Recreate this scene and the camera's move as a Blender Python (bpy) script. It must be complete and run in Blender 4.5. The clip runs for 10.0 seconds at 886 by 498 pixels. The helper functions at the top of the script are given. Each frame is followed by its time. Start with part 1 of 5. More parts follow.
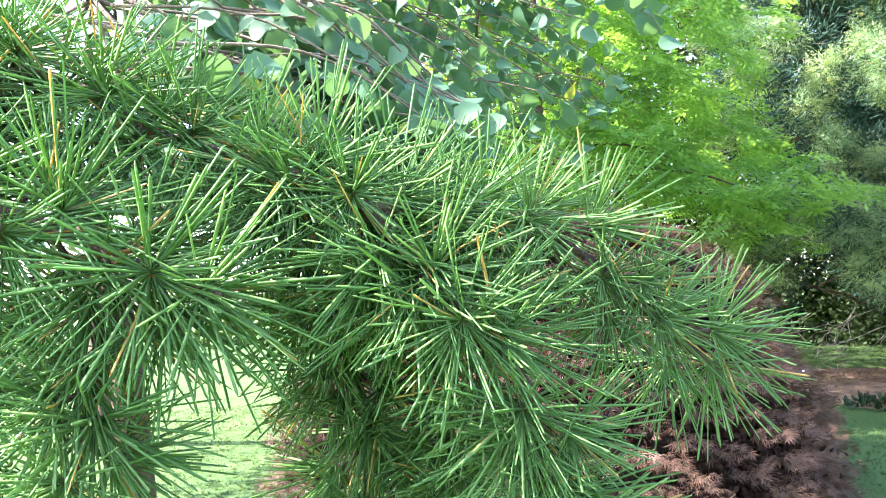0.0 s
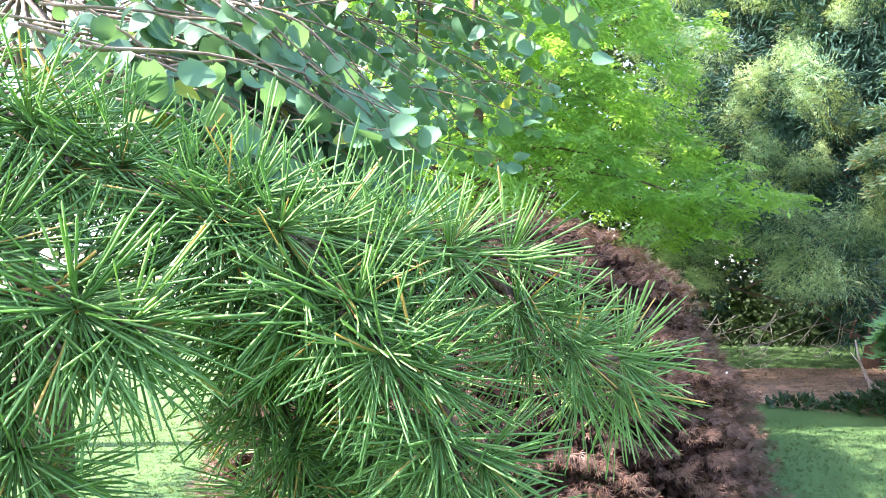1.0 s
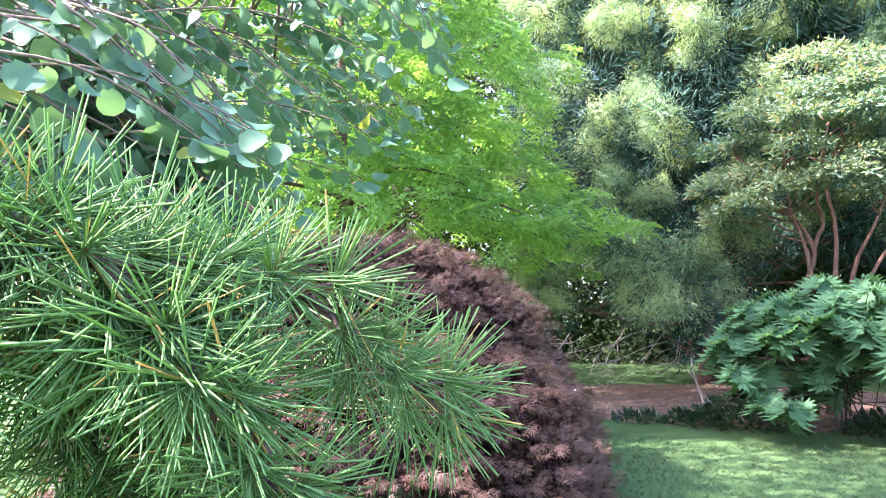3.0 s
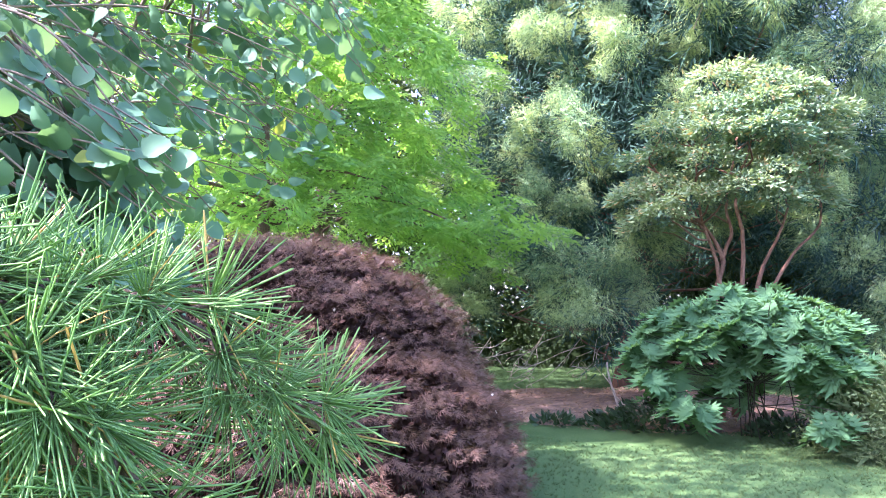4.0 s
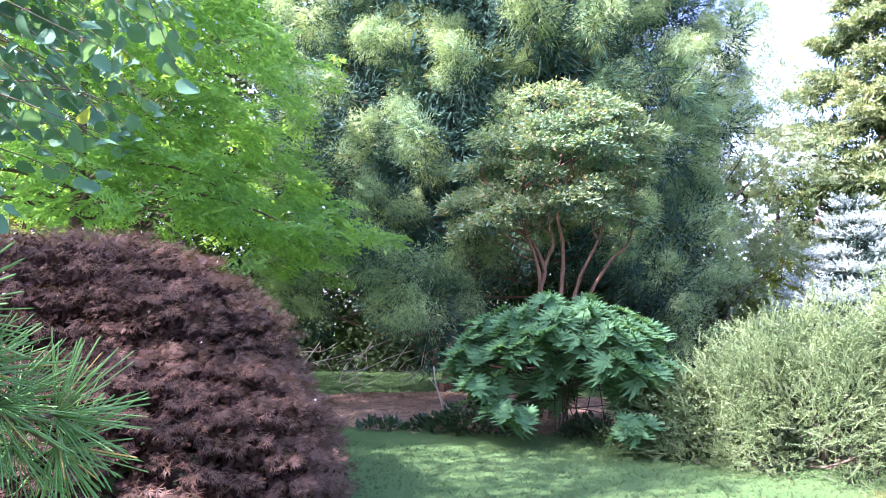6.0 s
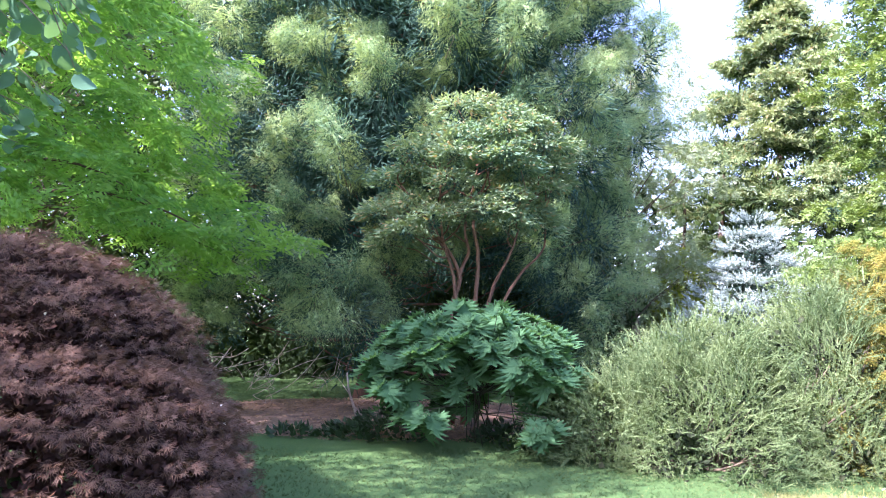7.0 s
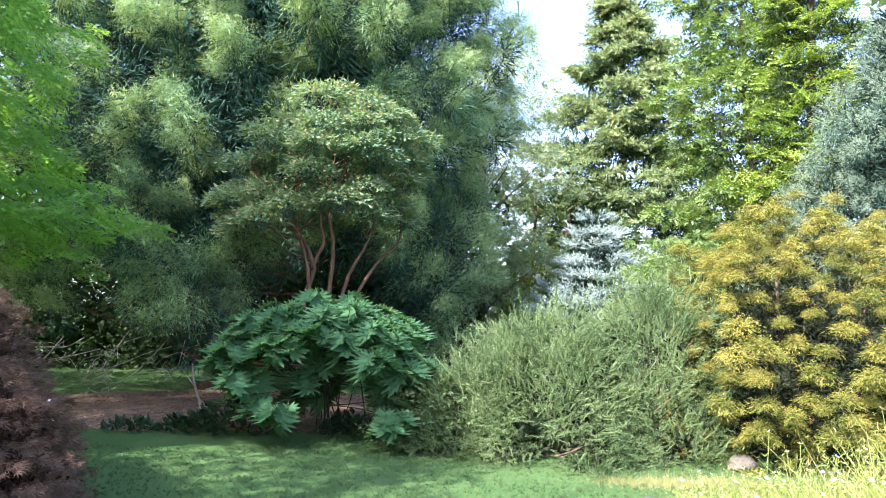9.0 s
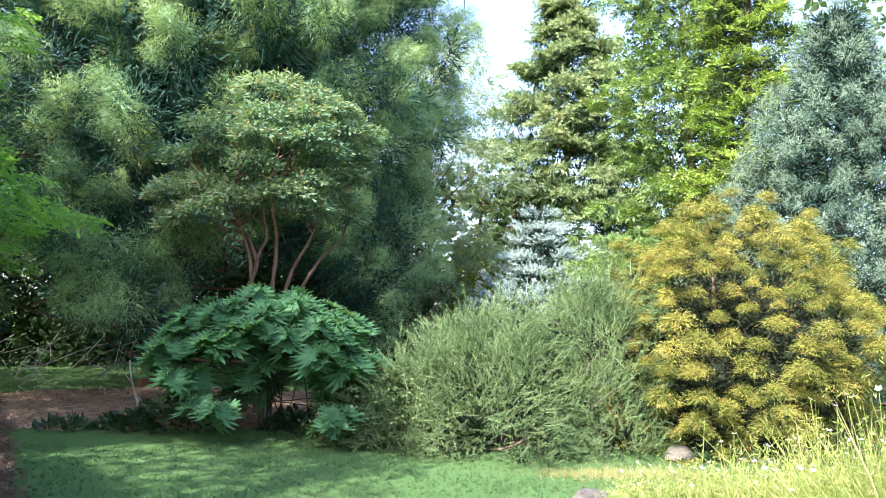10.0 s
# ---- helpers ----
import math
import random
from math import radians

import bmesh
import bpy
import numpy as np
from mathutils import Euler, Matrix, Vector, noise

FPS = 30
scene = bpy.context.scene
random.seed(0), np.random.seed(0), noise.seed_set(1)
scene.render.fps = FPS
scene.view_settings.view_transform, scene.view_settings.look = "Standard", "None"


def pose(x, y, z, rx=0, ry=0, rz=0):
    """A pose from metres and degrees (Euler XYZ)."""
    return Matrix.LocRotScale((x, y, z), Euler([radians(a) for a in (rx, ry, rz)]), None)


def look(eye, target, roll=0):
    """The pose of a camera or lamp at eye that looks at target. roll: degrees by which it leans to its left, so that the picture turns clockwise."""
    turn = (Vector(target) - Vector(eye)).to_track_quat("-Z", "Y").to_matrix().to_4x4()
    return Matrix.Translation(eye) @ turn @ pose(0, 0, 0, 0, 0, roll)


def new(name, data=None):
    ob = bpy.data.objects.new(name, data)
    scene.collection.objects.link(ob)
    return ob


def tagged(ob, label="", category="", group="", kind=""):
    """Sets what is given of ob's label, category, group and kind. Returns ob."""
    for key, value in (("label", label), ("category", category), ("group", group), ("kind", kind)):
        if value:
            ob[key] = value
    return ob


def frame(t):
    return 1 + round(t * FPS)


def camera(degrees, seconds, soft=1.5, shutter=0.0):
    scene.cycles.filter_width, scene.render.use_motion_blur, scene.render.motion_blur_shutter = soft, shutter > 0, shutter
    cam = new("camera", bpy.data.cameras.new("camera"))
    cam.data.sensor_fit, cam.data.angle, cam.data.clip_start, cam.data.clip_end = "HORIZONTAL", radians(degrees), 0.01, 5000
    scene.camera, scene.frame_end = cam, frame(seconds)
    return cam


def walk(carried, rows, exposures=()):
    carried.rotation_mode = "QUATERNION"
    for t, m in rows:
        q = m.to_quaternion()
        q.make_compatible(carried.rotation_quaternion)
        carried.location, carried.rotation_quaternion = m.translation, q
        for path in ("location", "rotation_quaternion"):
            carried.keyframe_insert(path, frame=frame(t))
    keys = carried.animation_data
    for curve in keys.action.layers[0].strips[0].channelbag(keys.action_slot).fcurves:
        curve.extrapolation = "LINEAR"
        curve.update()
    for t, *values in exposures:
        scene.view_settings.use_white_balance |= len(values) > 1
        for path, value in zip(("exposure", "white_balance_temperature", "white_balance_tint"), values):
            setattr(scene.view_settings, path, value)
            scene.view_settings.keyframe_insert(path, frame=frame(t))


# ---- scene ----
cam = camera(60.25, 10.0, soft=1.0)
# seconds, x, y, z, yaw, pitch, roll
PATH = [
    (0.0, 0.0000, 0.0000, 1.5000, 0.00, 3.37, 1.93),
    (0.5, 0.0063, -0.0067, 1.5133, -2.27, 3.25, 1.58),
    (1.0, 0.0100, -0.0238, 1.5212, -4.60, 3.09, 1.30),
    (1.5, 0.0111, -0.0256, 1.5204, -6.73, 3.31, 1.26),
    (2.0, 0.0146, -0.0176, 1.5191, -9.37, 3.59, 1.06),
    (2.5, 0.0228, -0.0204, 1.5228, -11.87, 3.98, 1.02),
    (3.0, 0.0353, -0.0292, 1.5249, -14.85, 4.30, 0.94),
    (4.5, 0.0779, -0.0544, 1.5412, -23.54, 4.46, 0.27),
    (5.0, 0.0925, -0.0523, 1.5411, -26.86, 4.49, 0.09),
    (5.5, 0.1025, -0.0624, 1.5444, -29.82, 4.53, -0.08),
    (7.0, 0.1355, -0.1432, 1.5368, -38.92, 5.33, -1.00),
    (7.5, 0.1413, -0.1635, 1.5358, -41.90, 5.38, -1.16),
    (8.0, 0.1425, -0.1650, 1.5430, -45.01, 5.27, -1.37),
    (8.5, 0.1415, -0.1692, 1.5525, -47.28, 5.07, -1.54),
    (9.0, 0.1404, -0.1714, 1.5578, -49.71, 4.82, -1.68),
    (9.5, 0.1548, -0.1730, 1.5545, -51.64, 4.62, -1.66),
    (10.0, 0.1497, -0.1768, 1.5547, -53.78, 4.58, -1.57),
]
walk(cam, [(t, pose(x, y, z, 90 + pitch, roll, yaw)) for t, x, y, z, yaw, pitch, roll in PATH],
     exposures=[(0.0, 3.25, 6250, 27), (3.0, 3.26, 5850, 42), (4.5, 3.23, 5650, 48), (7.0, 2.59, 5700, 42), (10.0, 2.24, 5950, 20)])

# ---- light ----
SUN_AZ, SUN_EL = -90.0, 45.0          # degrees from +y towards +x, and above the horizon
world = bpy.data.worlds.new("sky")
scene.world = world
world.use_nodes = True
wn = world.node_tree.nodes
sky = wn.new("ShaderNodeTexSky")
sky.sky_type = "NISHITA"
sky.sun_disc = False
sky.sun_elevation, sky.sun_rotation = radians(SUN_EL), radians(SUN_AZ)
sky.air_density, sky.dust_density, sky.ozone_density = 1.0, 2.0, 1.0
world.node_tree.links.new(sky.outputs[0], wn["Background"].inputs[0])
wn["Background"].inputs[1].default_value = 0.15
sun = new("sun", bpy.data.lights.new("sun", "SUN"))
sun.data.energy, sun.data.angle, sun.data.color = 4.5, radians(0.6), (1.0, 0.93, 0.82)
sun_from = Vector((math.sin(radians(SUN_AZ)) * math.cos(radians(SUN_EL)), math.cos(radians(SUN_AZ)) * math.cos(radians(SUN_EL)), math.sin(radians(SUN_EL))))
sun.matrix_world = look(sun_from * 60, (0, 0, 0))


# ---- materials ----
def nodes_of(name):
    m = bpy.data.materials.new(name)
    m.use_nodes = True
    n, l = m.node_tree.nodes, m.node_tree.links
    return m, n, l, n["Principled BSDF"], n["Material Output"]


def mix_colour(n, l, fac, a, b, blend="MIX"):
    mx = n.new("ShaderNodeMix")
    mx.data_type, mx.blend_type = "RGBA", blend
    for socket, value in ((mx.inputs[0], fac), (mx.inputs[6], a), (mx.inputs[7], b)):
        if isinstance(value, bpy.types.NodeSocket):
            l.new(value, socket)
        elif isinstance(value, tuple):
            socket.default_value = (*value, 1)
        else:
            socket.default_value = value
    return mx.outputs[2]


def noise_of(n, l, scale, detail=3.0, lo=0.35, hi=0.65):
    tc, nz, mr = n.new("ShaderNodeTexCoord"), n.new("ShaderNodeTexNoise"), n.new("ShaderNodeMapRange")
    nz.inputs["Scale"].default_value, nz.inputs["Detail"].default_value = scale, detail
    l.new(tc.outputs["Object"], nz.inputs["Vector"])
    l.new(nz.outputs[0], mr.inputs[0])
    mr.inputs[1].default_value, mr.inputs[2].default_value = lo, hi
    return mr.outputs[0]


def foliage(name, dark, light, through_light=0.4, rough=0.45, patch=0.8, single=False, odd=None, odd_share=0.03, gloss=0.35):
    """Leaves: two greens by leaf, patches across the crown, light that comes through, and a few odd-coloured ones."""
    m, n, l, p, out = nodes_of(name)
    if single:
        rnd = n.new("ShaderNodeObjectInfo").outputs["Random"]
    else:
        rnd = n.new("ShaderNodeNewGeometry").outputs["Random Per Island"]
    both = n.new("ShaderNodeMath")
    both.operation = "MULTIPLY_ADD"
    l.new(noise_of(n, l, patch), both.inputs[0])
    both.inputs[1].default_value = 1.3
    l.new(rnd, both.inputs[2])
    half = n.new("ShaderNodeMath")
    half.operation = "MULTIPLY"
    half.use_clamp = True
    l.new(both.outputs[0], half.inputs[0])
    half.inputs[1].default_value = 0.435
    col = mix_colour(n, l, half.outputs[0], dark, light)
    if odd:
        th = n.new("ShaderNodeMath")
        th.operation = "GREATER_THAN"
        wn2 = n.new("ShaderNodeTexWhiteNoise")
        wn2.noise_dimensions = "1D"
        l.new(rnd, wn2.inputs["W"])
        l.new(wn2.outputs["Value"], th.inputs[0])
        th.inputs[1].default_value = 1 - odd_share
        col = mix_colour(n, l, th.outputs[0], col, odd)
    l.new(col, p.inputs["Base Color"])
    p.inputs["Roughness"].default_value = rough
    p.inputs["Specular IOR Level"].default_value = gloss
    tr, ms = n.new("ShaderNodeBsdfTranslucent"), n.new("ShaderNodeMixShader")
    warm = mix_colour(n, l, 1.0, col, (1.25, 1.2, 0.55), "MULTIPLY")
    l.new(warm, tr.inputs[0])
    ms.inputs[0].default_value = through_light
    l.new(p.outputs[0], ms.inputs[1])
    l.new(tr.outputs[0], ms.inputs[2])
    l.new(ms.outputs[0], out.inputs[0])
    return m


def solid(name, dark, light, scale=8.0, rough=0.85, bump=0.4, stretch=(1, 1, 1), gloss=0.3):
    """Bark, stone, soil: two colours in noise at two sizes, with relief."""
    m, n, l, p, out = nodes_of(name)
    tc, mp = n.new("ShaderNodeTexCoord"), n.new("ShaderNodeMapping")
    mp.inputs["Scale"].default_value = stretch
    l.new(tc.outputs["Object"], mp.inputs[0])
    big, fine = n.new("ShaderNodeTexNoise"), n.new("ShaderNodeTexNoise")
    for nz, s in ((big, scale), (fine, scale * 7)):
        nz.inputs["Scale"].default_value, nz.inputs["Detail"].default_value = s, 5
        l.new(mp.outputs[0], nz.inputs["Vector"])
    ad = n.new("ShaderNodeMath")
    ad.operation = "MULTIPLY_ADD"
    l.new(fine.outputs[0], ad.inputs[0])
    ad.inputs[1].default_value = 0.6
    l.new(big.outputs[0], ad.inputs[2])
    mr = n.new("ShaderNodeMapRange")
    mr.inputs[1].default_value, mr.inputs[2].default_value = 0.55, 1.05
    l.new(ad.outputs[0], mr.inputs[0])
    l.new(mix_colour(n, l, mr.outputs[0], dark, light), p.inputs["Base Color"])
    bp = n.new("ShaderNodeBump")
    bp.inputs["Strength"].default_value, bp.inputs["Distance"].default_value = bump, 0.02
    l.new(ad.outputs[0], bp.inputs["Height"])
    l.new(bp.outputs[0], p.inputs["Normal"])
    p.inputs["Roughness"].default_value, p.inputs["Specular IOR Level"].default_value = rough, gloss
    return m


PINE_NEEDLE = foliage("pine_needle", (0.094, 0.238, 0.070), (0.264, 0.450, 0.155), 0.38, 0.45, 4.0, odd=(0.50, 0.38, 0.12), odd_share=0.05, gloss=0.25)
PINE_BARK = solid("pine_bark", (0.05, 0.035, 0.022), (0.20, 0.14, 0.09), 60)
BUD = solid("bud_scale", (0.30, 0.10, 0.02), (0.55, 0.24, 0.07), 200)
DEAD_NEEDLE = foliage("dead_needle", (0.35, 0.16, 0.05), (0.5, 0.28, 0.1), 0.2)
ROUND_LEAF = foliage("round_leaf", (0.056, 0.135, 0.087), (0.105, 0.212, 0.132), 0.32, 0.6, 1.2, single=True, odd=(0.20, 0.26, 0.06), odd_share=0.02, gloss=0.12)
ROUND_CROWN = foliage("round_leaf_crown", (0.056, 0.138, 0.082), (0.108, 0.222, 0.122), 0.36, 0.6, 1.2, odd=(0.20, 0.26, 0.05), odd_share=0.02, gloss=0.12)
GREY_BARK = solid("grey_bark", (0.07, 0.055, 0.04), (0.24, 0.19, 0.13), 14, stretch=(1, 1, 0.3))
BROWN_BARK = solid("brown_bark", (0.04, 0.028, 0.02), (0.14, 0.09, 0.06), 12, stretch=(1, 1, 0.25))
RED_BARK = solid("red_bark", (0.06, 0.032, 0.022), (0.20, 0.10, 0.065), 10, stretch=(1, 1, 0.2))
TAN_BARK = solid("peeling_tan_bark", (0.08, 0.042, 0.026), (0.24, 0.135, 0.085), 9, stretch=(1, 1, 0.4))
DEAD_WOOD = solid("dead_wood", (0.20, 0.16, 0.12), (0.48, 0.41, 0.33), 16)
MAPLE_LEAF = foliage("maple_leaf", (0.066, 0.041, 0.029), (0.185, 0.116, 0.077), 0.28, 0.5, 2.2, odd=(0.16, 0.075, 0.035), odd_share=0.05, gloss=0.25)
# Maple leaf colour darkened to paint the shade inside the dome.
MAPLE_SHADE = foliage("maple_shade", (0.022, 0.012, 0.010), (0.050, 0.027, 0.020), 0.1, 0.8, 1.0, gloss=0.1)
PETAL = foliage("petal", (0.6, 0.55, 0.52), (0.8, 0.77, 0.72), 0.4)
BLUE_PETAL = foliage("blue_petal", (0.22, 0.22, 0.6), (0.4, 0.38, 0.8), 0.4)
PLUME = foliage("conifer_plume", (0.084, 0.205, 0.124), (0.465, 0.600, 0.248), 0.28, 0.75, 0.9, odd=(0.30, 0.25, 0.12), odd_share=0.02, gloss=0.08)
FEATHER = foliage("feathery_leaf", (0.098, 0.250, 0.062), (0.285, 0.500, 0.130), 0.65, 0.55, 1.2, gloss=0.2)
SMALL_LEAF = foliage("small_leaf", (0.080, 0.178, 0.125), (0.262, 0.340, 0.178), 0.42, 0.75, 0.7, odd=(0.34, 0.28, 0.15), odd_share=0.05, gloss=0.03)
PEONY_LEAF = foliage("peony_leaf", (0.060, 0.160, 0.074), (0.125, 0.265, 0.118), 0.45, 0.65, 1.4, single=True, gloss=0.03)
PEONY_STEM = solid("green_stem", (0.022, 0.026, 0.014), (0.05, 0.050, 0.028), 30)
GREY_SHOOT = foliage("grey_green_leaf", (0.058, 0.110, 0.044), (0.205, 0.280, 0.122), 0.26, 0.6, 2.0, gloss=0.12)
GOLD = foliage("golden_spray", (0.082, 0.122, 0.022), (0.300, 0.272, 0.054), 0.2, 0.6, 2.2, odd=(0.30, 0.18, 0.07), odd_share=0.05, gloss=0.15)
# Green of the inner sprays, darkened further to paint shade between them.
GOLD_INNER_SHADE = foliage("inner_green_shade", (0.016, 0.038, 0.010), (0.055, 0.090, 0.022), 0.15, 0.7, 1.5)
BLUE_NEEDLE = foliage("silver_blue_needle", (0.21, 0.295, 0.275), (0.46, 0.56, 0.51), 0.12, 0.55, 2.5, gloss=0.15)
SPRUCE_NEEDLE = foliage("blue_green_needle", (0.075, 0.135, 0.092), (0.255, 0.330, 0.225), 0.15, 0.6, 1.6, gloss=0.12)
LIME = foliage("lime_spray", (0.118, 0.222, 0.034), (0.310, 0.415, 0.074), 0.3, 0.6, 0.7, gloss=0.15)
LIGHT_LEAF = foliage("light_green_leaf", (0.082, 0.155, 0.035), (0.215, 0.310, 0.085), 0.32, 0.45, 0.5)
FIR_NEEDLE = foliage("fir_needle", (0.110, 0.190, 0.092), (0.310, 0.375, 0.165), 0.25, 0.6, 0.4, odd=(0.30, 0.23, 0.10), odd_share=0.04, gloss=0.15)
WILLOW_LEAF = foliage("silvery_leaf", (0.140, 0.215, 0.125), (0.380, 0.460, 0.310), 0.5, 0.35, 0.6, gloss=0.6)
WOODS = foliage("woods_leaf", (0.028, 0.060, 0.018), (0.095, 0.150, 0.040), 0.38, 0.55, 0.25)
HEDGE = foliage("hedge_leaf", (0.018, 0.042, 0.016), (0.060, 0.100, 0.034), 0.25, 0.6, 0.5, gloss=0.15)
YELLOW_LEAF = foliage("sunlit_yellow_leaf", (0.16, 0.22, 0.02), (0.36, 0.42, 0.05), 0.5, 0.5, 0.6)
# Plume green darkened: the shade inside the clumps is put into this colour.
INNER_SHADE = foliage("inner_shade", (0.026, 0.064, 0.048), (0.046, 0.098, 0.068), 0.05, 0.8, 3.0, gloss=0.05)
# Spruce needle colour darkened to stand in for shade between shoots.
SPRUCE_SHADE = foliage("spruce_shade", (0.022, 0.046, 0.034), (0.042, 0.076, 0.054), 0.05, 0.8, 3.0, gloss=0.05)
# Near-black green for shrub interiors: shade as a leaf colour.
TWIG_SHADE = foliage("twig_shade", (0.018, 0.030, 0.016), (0.050, 0.060, 0.030), 0.1, 0.8, 1.0, gloss=0.1)
DARK_LEAF = foliage("dark_ground_leaf", (0.018, 0.045, 0.020), (0.045, 0.095, 0.035), 0.25, 0.45, 1.5)
GRASS_BLADE = foliage("grass_blade", (0.050, 0.108, 0.040), (0.130, 0.190, 0.074), 0.35, 0.6, 0.9, gloss=0.15)
MEADOW = foliage("meadow_stem", (0.140, 0.205, 0.045), (0.360, 0.410, 0.130), 0.4, 0.6, 1.5, odd=(0.50, 0.43, 0.22), odd_share=0.12, gloss=0.12)
DRY_SUNLIT_GRASS = foliage("dry_sunlit_grass", (0.16, 0.19, 0.065), (0.36, 0.35, 0.15), 0.35)
MULCH = solid("mulch", (0.080, 0.050, 0.036), (0.310, 0.205, 0.140), 5, bump=0.8)
LITTER = foliage("leaf_litter", (0.12, 0.075, 0.045), (0.42, 0.28, 0.18), 0.15, 0.7)
PALE_STONE = solid("pale_stone", (0.075, 0.066, 0.050), (0.20, 0.180, 0.145), 7, bump=0.7)
STONE = solid("stone", (0.035, 0.032, 0.028), (0.16, 0.145, 0.12), 7, bump=0.7)


def lawn_material():
    m, n, l, p, out = nodes_of("lawn")
    col = mix_colour(n, l, noise_of(n, l, 0.7, 4, 0.3, 0.7), (0.044, 0.120, 0.038), (0.084, 0.172, 0.058))
    col = mix_colour(n, l, noise_of(n, l, 38, 3, 0.4, 0.75), col, (0.120, 0.180, 0.06))
    col = mix_colour(n, l, noise_of(n, l, 160, 2, 0.45, 0.7), col, (0.035, 0.075, 0.018))
    l.new(col, p.inputs["Base Color"])
    p.inputs["Roughness"].default_value, p.inputs["Specular IOR Level"].default_value = 0.9, 0.1
    bp = n.new("ShaderNodeBump")
    bp.inputs["Strength"].default_value, bp.inputs["Distance"].default_value = 0.6, 0.03
    l.new(noise_of(n, l, 90, 4, 0.2, 0.8), bp.inputs["Height"])
    l.new(bp.outputs[0], p.inputs["Normal"])
    return m


LAWN = lawn_material()


# ---- mesh tools ----
def mesh_of(name, V, F, mat, smooth=False):
    V, F = np.asarray(V, dtype=np.float32), np.asarray(F, dtype=np.int32)
    me = bpy.data.meshes.new(name)
    me.vertices.add(len(V))
    me.vertices.foreach_set("co", V.ravel())
    me.loops.add(F.size)
    me.loops.foreach_set("vertex_index", F.ravel())
    me.polygons.add(len(F))
    me.polygons.foreach_set("loop_start", np.arange(len(F), dtype=np.int32) * 3)
    if smooth:
        me.polygons.foreach_set("use_smooth", np.ones(len(F), dtype=bool))
    me.update(calc_edges=True)
    me.materials.append(mat)
    return me


def part(name, VF, mat, parent, label="", kind="", smooth=False):
    ob = new(name, VF if isinstance(VF, bpy.types.Mesh) else mesh_of(name, VF[0], VF[1], mat, smooth))
    ob.parent = parent
    if label:
        ob["label"] = label
    if kind:
        ob["kind"] = kind
    return ob


def thing(name, place, label, category, group="", kind=""):
    ob = new(name)
    ob.location = place
    ob.empty_display_size = 0.1
    tagged(ob, label, category, group, kind)
    return ob


def join(*pieces):
    vs, fs, k = [], [], 0
    for V, F in pieces:
        vs.append(np.asarray(V, dtype=float))
        fs.append(np.asarray(F, dtype=int) + k)
        k += len(V)
    return np.concatenate(vs), np.concatenate(fs)


def unit(a):
    a = np.asarray(a, dtype=float)
    return a / np.maximum(np.linalg.norm(a, axis=-1, keepdims=True), 1e-9)


def frames_for(d, rng, roll=1.0, up=(0, 0, 1)):
    """Rotations whose third axis is d; the first lies level but for a random roll (0: none, 1: any)."""
    d = unit(d)
    x = np.cross(d, np.asarray(up, dtype=float) + rng.normal(0, 0.01, d.shape))
    x = unit(x)
    y = np.cross(d, x)
    a = rng.uniform(-np.pi, np.pi, len(d)) * roll
    c, s = np.cos(a)[:, None], np.sin(a)[:, None]
    x2, y2 = x * c + y * s, y * c - x * s
    return np.stack([x2, y2, d], axis=2)


def stamp(template, pos, rot, size):
    tv, tf = template
    n, k = len(pos), len(tv)
    V = np.einsum("nij,kj->nki", rot, tv) * np.asarray(size).reshape(-1, 1, 1) + np.asarray(pos)[:, None]
    F = tf[None] + (np.arange(n) * k)[:, None, None]
    return V.reshape(-1, 3), F.reshape(-1, 3)


def stamp_mix(templates, pos, rot, size, rng):
    pick = rng.integers(0, len(templates), len(pos))
    size = np.broadcast_to(np.asarray(size, dtype=float), (len(pos),))
    return join(*[stamp(t, pos[pick == i], rot[pick == i], size[pick == i]) for i, t in enumerate(templates) if (pick == i).any()])


def tube(points, radii, sides=7):
    P = np.asarray(points, dtype=float)
    r = np.broadcast_to(np.asarray(radii, dtype=float), (len(P),))
    t = unit(np.gradient(P, axis=0))
    ref = np.array([0.31, 0.17, 0.93]) if abs(t[:, 2]).mean() < 0.8 else np.array([1.0, 0.1, 0.05])
    x = unit(np.cross(t, ref))
    y = np.cross(t, x)
    a = np.arange(sides) * 2 * np.pi / sides
    V = P[:, None] + r[:, None, None] * (x[:, None] * np.cos(a)[None, :, None] + y[:, None] * np.sin(a)[None, :, None])
    V = V.reshape(-1, 3)
    i, j = np.meshgrid(np.arange(len(P) - 1), np.arange(sides), indexing="ij")
    a0, a1 = (i * sides + j).ravel(), (i * sides + (j + 1) % sides).ravel()
    F = np.concatenate([np.stack([a0, a1, a1 + sides], 1), np.stack([a0, a1 + sides, a0 + sides], 1)])
    cap0, cap1 = len(V), len(V) + 1
    V = np.concatenate([V, P[:1], P[-1:]])
    k = np.arange(sides)
    e = (len(P) - 1) * sides
    F = np.concatenate([F, np.stack([np.full(sides, cap0), (k + 1) % sides, k], 1), np.stack([np.full(sides, cap1), e + k, e + (k + 1) % sides], 1)])
    return V, F


def curve(points, n):
    """A smooth line of n points through the given ones."""
    P = np.asarray(points, dtype=float)
    s = np.linspace(0, len(P) - 1, n)
    i = np.clip(s.astype(int), 0, len(P) - 2)
    u = (s - i)[:, None]
    Q = np.concatenate([[2 * P[0] - P[1]], P, [2 * P[-1] - P[-2]]])
    a, b, c, d = Q[i], Q[i + 1], Q[i + 2], Q[i + 3]
    return 0.5 * (2 * b + (c - a) * u + (2 * a - 5 * b + 4 * c - d) * u ** 2 + (3 * b - a - 3 * c + d) * u ** 3)


